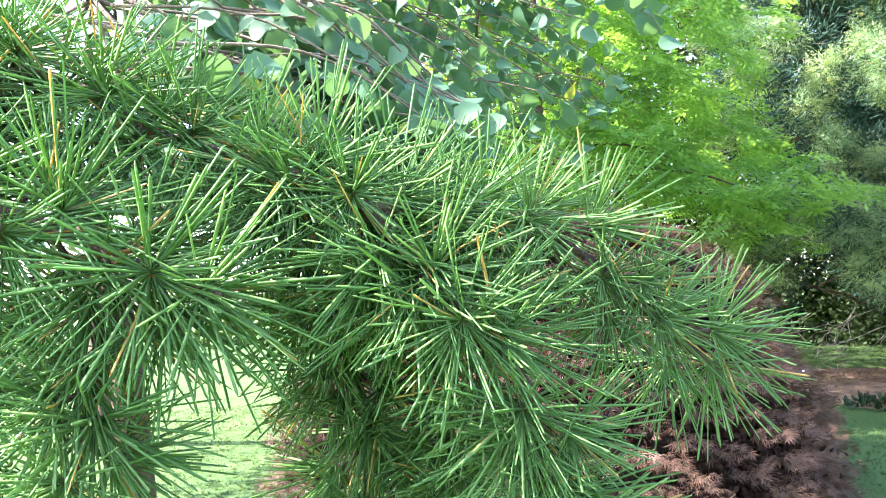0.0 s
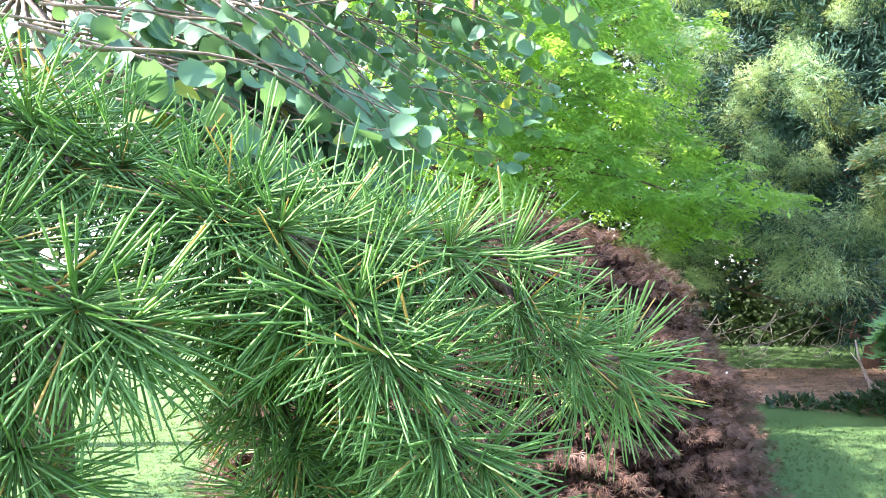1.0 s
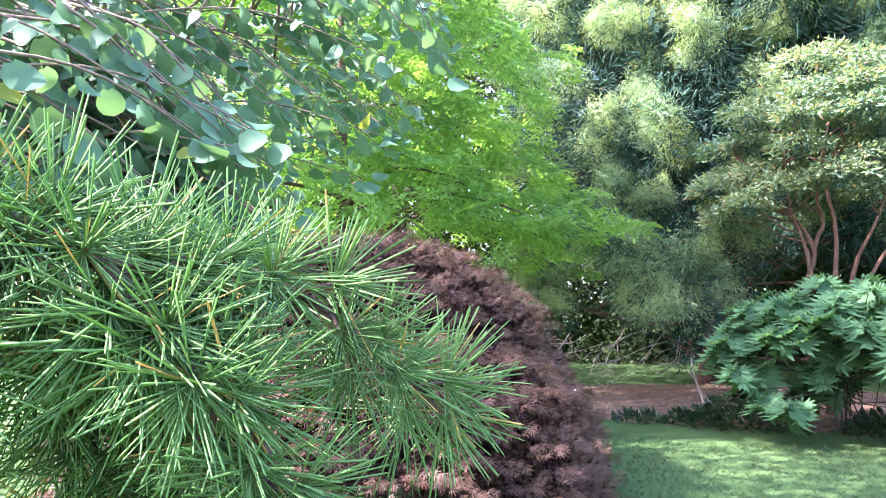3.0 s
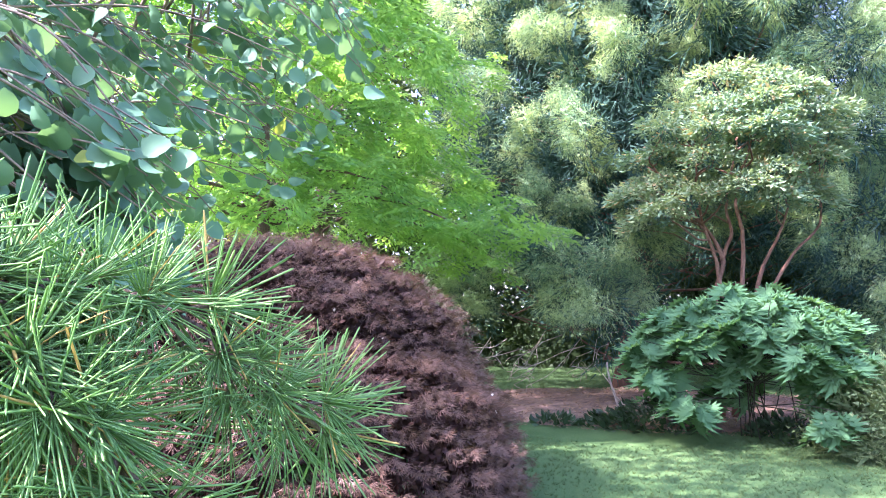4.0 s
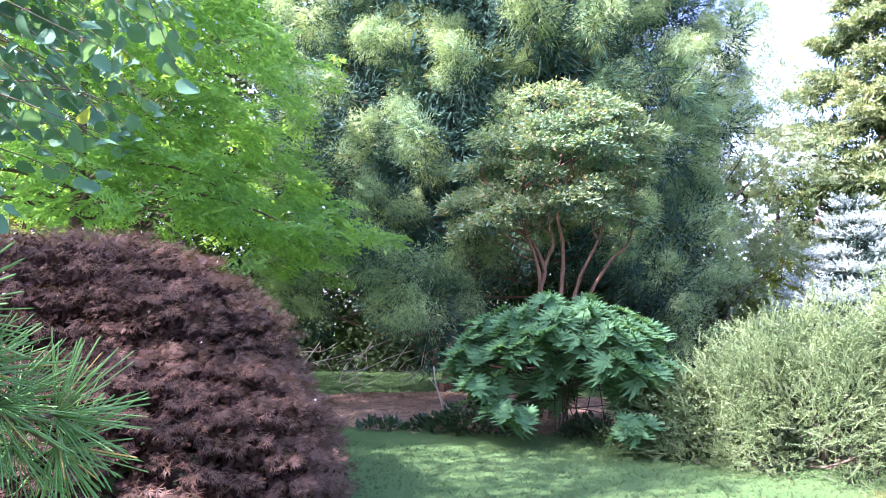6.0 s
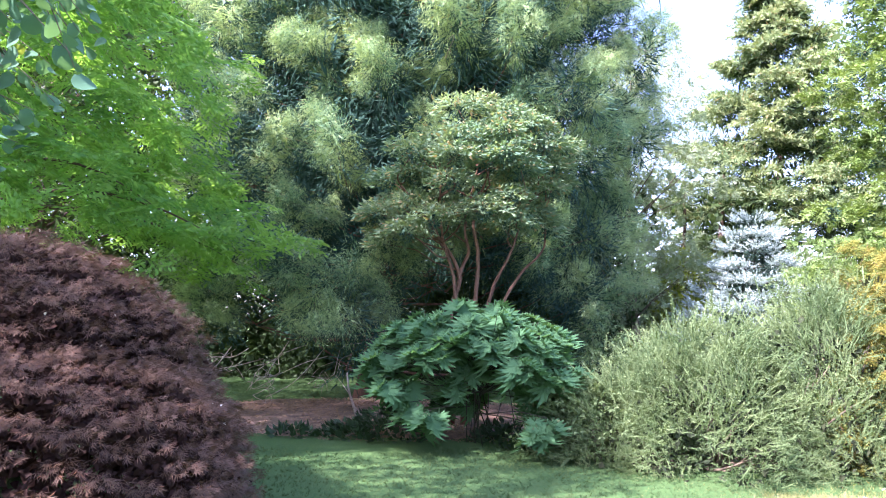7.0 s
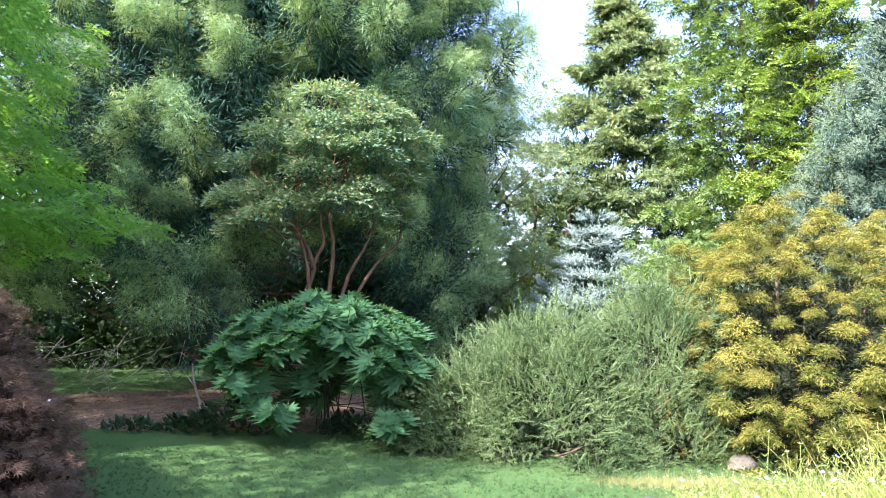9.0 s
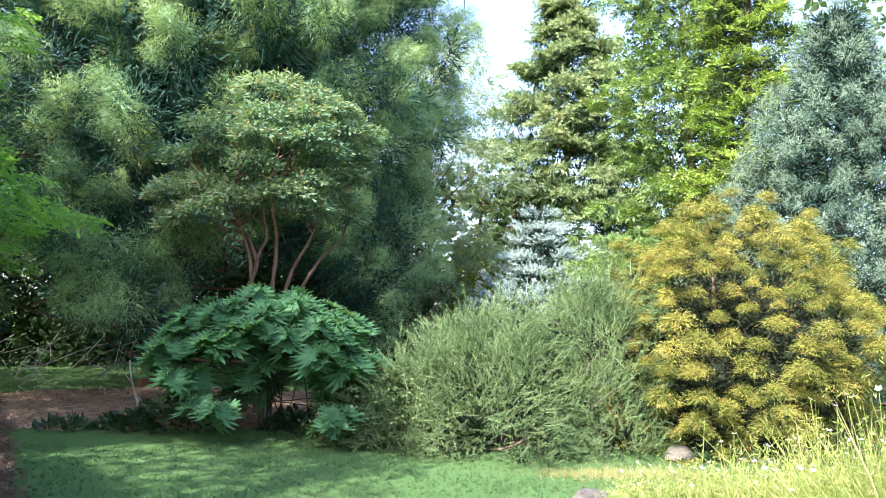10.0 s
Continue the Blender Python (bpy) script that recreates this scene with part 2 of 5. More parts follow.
def crooked(a, b, rng, bend=0.1, sag=0.0, n=8):
    a, b = np.asarray(a, dtype=float), np.asarray(b, dtype=float)
    ln = np.linalg.norm(b - a)
    mids = [a + (b - a) * u + rng.normal(0, bend * ln * 0.35, 3) + np.array([0, 0, -sag * ln * 4 * u * (1 - u)]) for u in (0.33, 0.66)]
    return curve([a, *mids, b], n)


def sphere_dirs(rng, n):
    return unit(rng.normal(size=(n, 3)))


# leaf shapes: they grow along +z, their width along x
def t_diamond(width=0.5, fold=0.12):
    V = np.array([(0, 0, 0), (-width / 2, fold, 0.45), (0, 0, 0.5), (width / 2, fold, 0.45), (0, -0.06, 1)])
    return V, np.array([(0, 2, 1), (0, 3, 2), (1, 2, 4), (2, 3, 4)])


def t_flat(width=0.5):
    return np.array([(0, 0, 0), (-width / 2, 0.1, 0.5), (width / 2, 0.1, 0.5), (0, 0, 1)]), np.array([(0, 2, 1), (1, 2, 3)])


def t_round(rng, n=8):
    """A rounded, slightly heart-shaped leaf, folded a little along its midrib."""
    z = np.linspace(0, 1, n)
    w = 0.49 * np.sqrt(np.clip(1 - ((z - 0.44) / 0.56) ** 2, 0, 1)) * rng.uniform(0.96, 1.04, n)
    w[0], w[-1] = 0.16, 0.0
    curl = 0.10 * np.sin(z * 2.6 + rng.uniform(0, 1)) - 0.12 * z ** 2
    V = []
    for k in range(n):
        dip = -0.10 if k == 0 else 0.0
        V += [(-w[k], curl[k] + 0.22 * w[k], z[k] + dip), (0, curl[k], z[k]), (w[k], curl[k] + 0.22 * w[k], z[k] + dip)]
    F = []
    for k in range(n - 1):
        p, q = 3 * k, 3 * k + 3
        F += [(p, p + 1, q + 1), (p, q + 1, q), (p + 1, p + 2, q + 2), (p + 1, q + 2, q + 1)]
    V += [(0.012, curl[0], 0), (-0.012, curl[0], 0), (0, curl[0] - 0.1, -0.5)]
    F.append((3 * n, 3 * n + 1, 3 * n + 2))
    return np.array(V), np.array(F)


def t_tuft(rng, n, spread=60, width=0.03, droop=0.25, inner=0.0, simple=False):
    """Fine needles that fan from one point; the tips sag."""
    th, ph = np.radians(spread) * np.sqrt(rng.uniform(inner, 1, n)), rng.uniform(0, 2 * np.pi, n)
    d = np.stack([np.sin(th) * np.cos(ph), np.sin(th) * np.sin(ph), np.cos(th)], 1)
    ln = rng.uniform(0.65, 1.0, n)[:, None]
    w = unit(np.cross(d, sphere_dirs(rng, n))) * width / 2
    mid, tip = d * ln * 0.55, d * ln - np.array([0, 0, droop]) * ln
    if simple:
        V = np.stack([mid * 0.15 - w, mid * 0.15 + w, tip], 1).reshape(-1, 3)
        return V, np.arange(3 * n).reshape(-1, 3)
    V = np.stack([-w * 0.7, w * 0.7, mid + w, mid - w, tip], 1).reshape(-1, 3)
    F = (np.array([(0, 1, 2), (0, 2, 3), (3, 2, 4)])[None] + (np.arange(n) * 5)[:, None, None]).reshape(-1, 3)
    return V, F


def t_comb(rng, n, angle=55, width=0.05, length=0.35, flat=0.15, twig=0.012):
    """A twig with leaflets or needles along both sides."""
    z = np.linspace(0.06, 0.96, n)
    side = np.where(np.arange(n) % 2 == 0, 1.0, -1.0)
    ln = length * (1.05 - 0.6 * z) * rng.uniform(0.8, 1.2, n)
    an = np.radians(angle * (1 - 0.35 * z))
    d = np.stack([side * np.sin(an), rng.normal(0, flat, n), np.cos(an)], 1)
    base = np.stack([np.zeros(n), np.zeros(n), z * 0.9], 1)
    w = unit(np.cross(d, np.array([0, 1.0, 0]) + rng.normal(0, 0.3, (n, 3)))) * width / 2
    mid, tip = base + d * ln[:, None] * 0.5, base + d * ln[:, None]
    V = np.stack([base, mid + w, mid - w, tip], 1).reshape(-1, 3)
    F = (np.array([(0, 1, 2), (2, 1, 3)])[None] + (np.arange(n) * 4)[:, None, None]).reshape(-1, 3)
    stem = np.array([(-twig, 0, 0), (twig, 0, 0), (0, 0, 1.0)])
    return join((V, F), (stem, np.array([(0, 1, 2)])))


def t_shoot(rng, n=19, leaf=0.13, width=0.065):
    """A wiry upright shoot with small leaves all round."""
    z = np.linspace(0.1, 1.0, n)
    ph = np.arange(n) * 2.4
    bend = np.stack([0.06 * np.sin(z * 3), 0.05 * z ** 2, z], 1)
    d = unit(np.stack([np.cos(ph), np.sin(ph), np.full(n, 0.8)], 1))
    w = unit(np.cross(d, sphere_dirs(rng, n))) * width / 2
    ln = leaf * rng.uniform(0.7, 1.2, n)[:, None]
    V = np.stack([bend + d * ln * 0.3 + w, bend + d * ln * 0.3 - w, bend + d * ln], 1).reshape(-1, 3)
    stem = np.array([(-0.008, 0, 0), (0.008, 0, 0), bend[n // 2], bend[-1]])
    return join((V, np.arange(3 * n).reshape(-1, 3)), (stem, np.array([(0, 1, 2), (0, 2, 3)])))


def t_fuzz(rng, n, needle=0.3, width=0.045, comb=0.5, spread=130, inner=0.45, rough=0.35):
    """A soft ball of needles that grows along +z: they stand out from a close inside and are combed away from its tip."""
    th, ph = np.arccos(1 - rng.uniform(0.0, 1, n) * (1 - math.cos(radians(spread)))), rng.uniform(0, 2 * np.pi, n)
    o = rng.uniform(0, 6, 3)
    lump = 1 + 0.25 * np.sin(3 * ph + 4 * th + o[0]) * np.sin(th) + 0.18 * np.sin(5 * ph - 3 * th + o[1]) * np.sin(th) + 0.10 * np.sin(9 * ph + 7 * th + o[2]) * np.sin(th)
    d = np.stack([np.sin(th) * np.cos(ph), np.sin(th) * np.sin(ph), np.cos(th)], 1)
    away = np.stack([np.cos(th) * np.cos(ph), np.cos(th) * np.sin(ph), -np.sin(th)], 1)
    nd = unit(d + away * comb + rough * sphere_dirs(rng, n))
    base = d * (rng.uniform(inner, 0.86, n) * lump)[:, None]
    w = unit(np.cross(nd, d + 0.5 * sphere_dirs(rng, n))) * width / 2
    V = np.stack([base - w, base + w, base + nd * (needle * rng.uniform(0.7, 1.2, n))[:, None]], 1).reshape(-1, 3)
    return V, np.arange(3 * n).reshape(-1, 3)


def t_brush(rng, twigs, needles, needle=0.32, width=0.035, fan=62, splay=38, droop=0.25, lift=0.35, sag=0.2):
    """A soft brush of foliage that grows along +z, its y axis down: forking twigs in a level fan, each clothed with fine hanging needles."""
    V = []
    for k in range(twigs):
        a = radians(fan) * (2 * (k + rng.uniform(0.1, 0.9)) / twigs - 1)
        d = unit(np.array([math.sin(a), rng.uniform(-lift, lift * 0.35), math.cos(a)]))
        ln = (0.62 + 0.38 * math.cos(a)) * rng.uniform(0.75, 1.1)
        u = rng.uniform(0.08, 1.0, needles)
        o = unit(np.cross(d, sphere_dirs(rng, needles)))
        nd = unit(d * math.cos(radians(splay)) + o * math.sin(radians(splay)) * rng.uniform(0.4, 1.2, (needles, 1)) + np.array([0, droop, 0]))
        base = d * (u * ln)[:, None] + np.array([0, sag, 0]) * (u ** 2)[:, None]
        w = unit(np.cross(nd, sphere_dirs(rng, needles))) * width / 2
        tip = base + nd * (needle * rng.uniform(0.6, 1.15, needles) * (1.1 - 0.4 * u))[:, None]
        V.append(np.stack([base - w, base + w, tip], 1).reshape(-1, 3))
    V = np.concatenate(V)
    return V, np.arange(len(V)).reshape(-1, 3)


def t_frond(rng, twigs=5, leaflets=11, leaf=0.16, width=0.05, fan=58, sag=0.22):
    """A flat drooping frond along +z, its y axis down: side twigs, each with two ranks of narrow leaflets."""
    V = []
    for k in range(2 * twigs + 1):
        side = 0 if k == 2 * twigs else (1 if k % 2 else -1)
        z0 = 0.0 if side == 0 else 0.08 + 0.72 * (k // 2) / twigs
        ln = 1.0 if side == 0 else (0.62 - 0.42 * z0) * rng.uniform(0.8, 1.15)
        a = side * radians(fan) * rng.uniform(0.8, 1.1)
        d = np.array([math.sin(a), 0, math.cos(a)])
        x = np.array([d[2], 0, -d[0]])
        u = np.linspace(0.06, 1, leaflets)
        b = np.array([0, sag * z0 ** 2, z0]) + d * (u * ln)[:, None] + np.array([0, sag, 0]) * (u * ln)[:, None] ** 2
        rank = np.where(np.arange(leaflets) % 2, 1.0, -1.0)[:, None]
        nd = unit(d * 0.75 + x * rank + np.array([0, 0.25, 0]) + rng.normal(0, 0.18, (leaflets, 3)))
        w = unit(np.cross(nd, np.array([0, 1.0, 0]) + rng.normal(0, 0.5, (leaflets, 3)))) * width / 2
        ll = leaf * rng.uniform(0.7, 1.15, leaflets)[:, None]
        V.append(np.stack([b, b + nd * ll * 0.5 + w, b + nd * ll * 0.5 - w, b + nd * ll], 1).reshape(-1, 3))
    V = np.concatenate(V)
    n = len(V) // 4
    return V, (np.array([(0, 1, 2), (2, 1, 3)])[None] + (np.arange(n) * 4)[:, None, None]).reshape(-1, 3)


def t_lace(rng, lobes=5, width=0.085):
    """A finely cut maple leaf: narrow lobes that hang from one point."""
    pcs = []
    for a in np.radians(np.linspace(-50, 50, lobes)):
        ln = (0.5 + 0.5 * np.cos(a)) * rng.uniform(0.8, 1.15)
        d = np.array([np.sin(a), 0.15 * rng.normal(), np.cos(a)])
        s = np.array([np.cos(a), 0, -np.sin(a)]) * width / 2
        V = np.array([(0, 0, 0), d * ln * 0.45 + s, d * ln * 0.5 - s, d * ln * 1.0 + np.array([0, -0.12, 0])])
        pcs.append((V, np.array([(0, 1, 2), (2, 1, 3)])))
    return join(*pcs)


def ground_disc(cx, cy, rx, ry, turn, lift, rng, rings=7, sides=56, rough=0.05, wobble=0.12):
    """A low, uneven sheet of soil whose rim meets the ground."""
    a = np.arange(sides) * 2 * np.pi / sides
    edge = 1 + wobble * (np.sin(3 * a + 1) * 0.5 + np.sin(5 * a + 2) * 0.35 + np.sin(9 * a) * 0.25) + rng.normal(0, 0.02, sides)
    V, F = [(0, 0, lift)], []
    for k in range(1, rings + 1):
        u = k / rings
        x, y = rx * u * edge * np.cos(a), ry * u * edge * np.sin(a)
        z = lift * (1 - u ** 3) + rng.normal(0, rough, sides) * (0.35 if k < rings else 0.0) * lift * 3 - (0.01 if k == rings else 0)
        V += list(zip(x, y, z))
    for j in range(sides):
        F.append((0, 1 + j, 1 + (j + 1) % sides))
    for k in range(rings - 1):
        for j in range(sides):
            p, q = 1 + k * sides + j, 1 + k * sides + (j + 1) % sides
            F += [(p, p + sides, q + sides), (p, q + sides, q)]
    V = np.array(V)
    c, s = math.cos(turn), math.sin(turn)
    V = np.stack([cx + V[:, 0] * c - V[:, 1] * s, cy + V[:, 0] * s + V[:, 1] * c, V[:, 2]], 1)
    return V, np.array(F)


def polar(az, r, z=0.0):
    return np.array([r * math.sin(radians(az)), r * math.cos(radians(az)), z])


# ---- ground ----
def build_ground():
    rng = np.random.default_rng(11)
    rad = np.concatenate([[0], np.linspace(1.5, 40, 40), np.geomspace(50, 900, 14)])
    sides = 96
    V, F = [(0, 0, 0)], []
    for r in rad[1:]:
        for j in range(sides):
            a = 2 * math.pi * j / sides
            x, y = r * math.cos(a), r * math.sin(a)
            h = 0.03 * noise.noise((x * 0.35, y * 0.35, 0.4)) if 1.0 < r < 60 else 0.0
            V.append((x, y, h))
    for j in range(sides):
        F.append((0, 1 + j, 1 + (j + 1) % sides))
    for k in range(len(rad) - 2):
        for j in range(sides):
            p, q = 1 + k * sides + j, 1 + k * sides + (j + 1) % sides
            F += [(p, p + sides, q + sides), (p, q + sides, q)]
    ob = new("ground", mesh_of("ground", V, F, LAWN, smooth=True))
    return tagged(ob, "mown green lawn with pale worn patches", "lawn", kind="structure")


build_ground()


def ground_height(x, y):
    return 0.03 * noise.noise((x * 0.35, y * 0.35, 0.4))


BED = (7.3, 10.0, 3.5, 2.5)     # the planting bed under the great conifer


def in_bed(x, y):
    c, s = math.cos(-0.75), math.sin(-0.75)
    u, v = (x - BED[0]) * c + (y - BED[1]) * -s, (x - BED[0]) * s + (y - BED[1]) * c
    return (u / BED[2]) ** 2 + (v / BED[3]) ** 2


def build_bed():
    rng = np.random.default_rng(12)
    V, F = ground_disc(BED[0], BED[1], BED[2], BED[3], -0.75, 0.07, rng)
    bed = tagged(new("planting_bed", mesh_of("planting_bed", V, F, MULCH, smooth=True)), "bare brown mulch bed under the tall conifer", "planting bed", kind="structure")
    n = 7000
    a, r = rng.uniform(0, 2 * np.pi, n), np.sqrt(rng.uniform(0, 1.12, n))
    u, v = BED[2] * r * np.cos(a), BED[3] * r * np.sin(a)
    c, s = math.cos(-0.75), math.sin(-0.75)
    pos = np.stack([BED[0] + u * c - v * s, BED[1] + u * s + v * c, np.maximum(0.075 * (1 - r ** 3), 0) + 0.015], 1)
    d = np.stack([rng.normal(size=n), rng.normal(size=n), rng.normal(0, 0.18, n)], 1)
    litter = new("leaf_litter", mesh_of("leaf_litter", *stamp(t_diamond(0.35, 0.1), pos, frames_for(d, rng, 0.15), rng.uniform(0.03, 0.09, n)), LITTER))
    tagged(litter, "dry brown leaves and twigs scattered over the bed", "leaf litter", kind="stuff")


build_bed()


def build_grass():
    """Mown blades over the bare part of the lawn."""
    rng = np.random.default_rng(13)
    tufts = [t_tuft(np.random.default_rng(20 + i), 5, 50, 0.12, 0.1, simple=True) for i in range(4)]
    n = 33000
    az, r = rng.uniform(-28, 84, n), np.sqrt(rng.uniform(4.2 ** 2, 11.5 ** 2, n))
    m = 9000
    az, r = np.concatenate([az, rng.uniform(15, 40, m)]), np.concatenate([r, rng.uniform(11.5, 19, m)])
    x, y = r * np.sin(np.radians(az)), r * np.cos(np.radians(az))
    keep = np.array([in_bed(p, q) > 1.03 and math.hypot(p - 0.98, q - 6.1) > 1.75 for p, q in zip(x, y)])
    x, y = x[keep], y[keep]
    z = np.array([ground_height(p, q) for p, q in zip(x, y)]) - 0.004
    pos = np.stack([x, y, z], 1)
    d = np.stack([rng.normal(0, 0.3, len(x)), rng.normal(0, 0.3, len(x)), np.ones(len(x))], 1)
    V, F = stamp_mix(tufts, pos, frames_for(d, rng, 1.0, (0.3, 1, 0)), rng.uniform(0.030, 0.06, len(x)), rng)
    tagged(new("grass", mesh_of("grass", V, F, GRASS_BLADE)), "short mown green grass blades of the lawn", "grass", kind="stuff")


build_grass()


# ---- trees and shrubs: kinds ----
def limb_parts(points, trunk_line, rng, r0, bark, parent, sides=5, bend=0.12, sag=0.0, most=140, rise=0.5):
    """Boughs from a trunk to the given points, each a part of its own."""
    T = np.asarray(trunk_line)
    for p in points[:most]:
        ok = T[:, 2] < p[2] - rise * np.linalg.norm((p - T)[:, :2], axis=1)
        cand = T[ok] if ok.any() else T[:1]
        start = cand[np.argmin(np.linalg.norm(cand - p, axis=1))]
        ln = np.linalg.norm(p - start)
        part("limb", tube(crooked(start, p, rng, bend, sag, 7), np.linspace(r0 * (0.35 + 0.2 * ln), 0.005, 7), sides), bark, parent, smooth=True)


def clump_tree(name, base, label, category, bark, leaf_mat, templates, seed, height, trunk_r, envelope, z_low, clumps, per_clump, clump_size,
               leaf_size, leaf_aim=(0.5, 0.2, -0.2), flat=0.6, shell=0.55, roll=1.0, lean=(0, 0), trunks=1, limb_share=0.6, group="", limb_r=0.24, sep=0.8, surf=0.35, dw=0.6, kink=0.07, core=0, core_size=0.5, low_bias=1.0, core_mat=None, core_out=0.5, brush=0.0, stem_top=0.8, body=0.0):
    """A tree whose crown is made of many clumps of leaves at the ends of boughs. envelope(u): radius at the share u of the crown's height.
    leaf_aim: how far leaves point outwards, at random, and up."""
    rng = np.random.default_rng(seed)
    tree = thing(name, base, label, category, group)
    lines = []
    for k in range(trunks):
        foot = np.array([rng.normal(0, 0.12), rng.normal(0, 0.12), -0.05]) if trunks > 1 else np.array([0, 0, -0.05])
        top = np.array([lean[0] + rng.normal(0, 0.12 * height if trunks > 1 else 0.02 * height), lean[1] + rng.normal(0, 0.12 * height if trunks > 1 else 0.02 * height), height * (0.9 if trunks == 1 else stem_top)])
        lines.append(crooked(foot, top, rng, kink, 0, 14))
    wood = [tube(ln, np.linspace(trunk_r * (1 if trunks == 1 else 0.6), 0.012, 14) * np.concatenate([[1.35], np.ones(13)]), 9) for ln in lines]
    cs = []
    tries = 0
    while len(cs) < clumps and tries < clumps * 25:
        tries += 1
        u = rng.uniform(0, 1) ** low_bias
        if rng.uniform() > envelope(u) / 1.02 / max(envelope(v) for v in (0.1, 0.3, 0.5)) + 0.15:
            continue
        a, q = rng.uniform(0, 2 * np.pi), rng.uniform(shell, 1.0)
        r = envelope(u) * q * (1 + 0.22 * noise.noise((math.cos(a) * 1.7 + seed, math.sin(a) * 1.7, u * 4)))
        c = np.array([r * math.cos(a) + lean[0] * u, r * math.sin(a) + lean[1] * u, z_low + u * (height - z_low)])
        if cs and np.min(np.linalg.norm((np.array(cs) - c) / np.array([1, 1, 0.75]), axis=1)) < sep * clump_size:
            continue
        cs.append(c)
    cs = np.array(cs)
    trunk_pts = np.concatenate(lines)
    pick = cs[rng.uniform(size=len(cs)) < limb_share]
    for w in wood:
        part("trunk", w, bark, tree, smooth=True)
    limb_parts(pick, trunk_pts, rng, trunk_r * limb_r, bark, tree)
    n = len(cs) * per_clump
    ci = np.repeat(np.arange(len(cs)), per_clump)
    d = sphere_dirs(rng, n)
    d[:, 2] = np.abs(d[:, 2]) * rng.choice([1, 1, 1, -0.6], n)
    cz = clump_size * rng.uniform(0.7, 1.3, len(cs))[ci]
    pos = cs[ci] + d * (cz * rng.uniform(surf, 1.0, n) ** 0.6)[:, None] * np.array([1, 1, flat])
    out = unit(np.concatenate([(cs - np.array([0, 0, 0]))[:, :2], np.zeros((len(cs), 1))], 1))[ci]
    axis = unit(unit(np.concatenate([cs[:, :2], np.zeros((len(cs), 1))], 1)) + np.array([0, 0, 0.35]) + rng.normal(0, 0.35, (len(cs), 3)))[ci]
    aim = axis * brush + out * leaf_aim[0] + d * dw + sphere_dirs(rng, n) * leaf_aim[1] + np.array([0, 0, leaf_aim[2]])
    V, F = stamp_mix(templates, pos, frames_for(aim, rng, roll), rng.uniform(0.7, 1.25, n) * leaf_size, rng)
    part("crown", (V, F), leaf_mat, tree)
    # Dark tufts at the clump centres paint the shade inside them.
    if body:
        part("shade_mass", stamp_mix(FINE_LUMPS, cs, frames_for(sphere_dirs(rng, len(cs)), rng), np.full(len(cs), body), rng), INNER_SHADE, tree, "leaves inside the clumps, coloured dark as shade", "stuff")
    # The crown's shaded middle, given by foliage in a darker material.
    if core:
        u = rng.uniform(0.02, 0.97, core) ** low_bias
        a, q = rng.uniform(0, 2 * np.pi, core), np.sqrt(rng.uniform(0.02, core_out, core))
        r = np.array([envelope(v) for v in u]) * q
        pos = np.stack([r * np.cos(a) + lean[0] * u, r * np.sin(a) + lean[1] * u, z_low + u * (height - z_low) + 0.1], 1)
        part("shade_foliage", stamp_mix(templates, pos, frames_for(sphere_dirs(rng, core), rng), rng.uniform(0.8, 1.3, core) * core_size, rng), core_mat or TWIG_SHADE, tree, "inner foliage in dark colours that stand in for shade", "stuff")
    return tree


R_ = np.random.default_rng(5)
FINE_LUMPS = [t_fuzz(R_, 170, 0.3, 0.11, 0.3, 180, 0.4, 0.6) for _ in range(4)]
MID_LUMPS = [t_fuzz(R_, 100, 0.36, 0.10, 0.3, 180, 0.4, 0.6) for _ in range(4)]
SHOOTS = [t_shoot(R_) for _ in range(4)]
LACES = [t_lace(R_, 5, 0.06) for _ in range(5)]
HAIR_LUMPS = [t_fuzz(np.random.default_rng(90 + i), 150, 0.42, 0.045, 0.3, 180, 0.4, 0.6) for i in range(4)]
DIAMOND = [t_diamond(0.55), t_diamond(0.42, 0.2), t_diamond(0.65, 0.05)]
NARROW = [t_diamond(0.20, 0.06), t_diamond(0.15, 0.1)]
TWIGLET = [t_comb(R_, 9, 60, 0.16, 0.5, 0.4) for _ in range(4)]


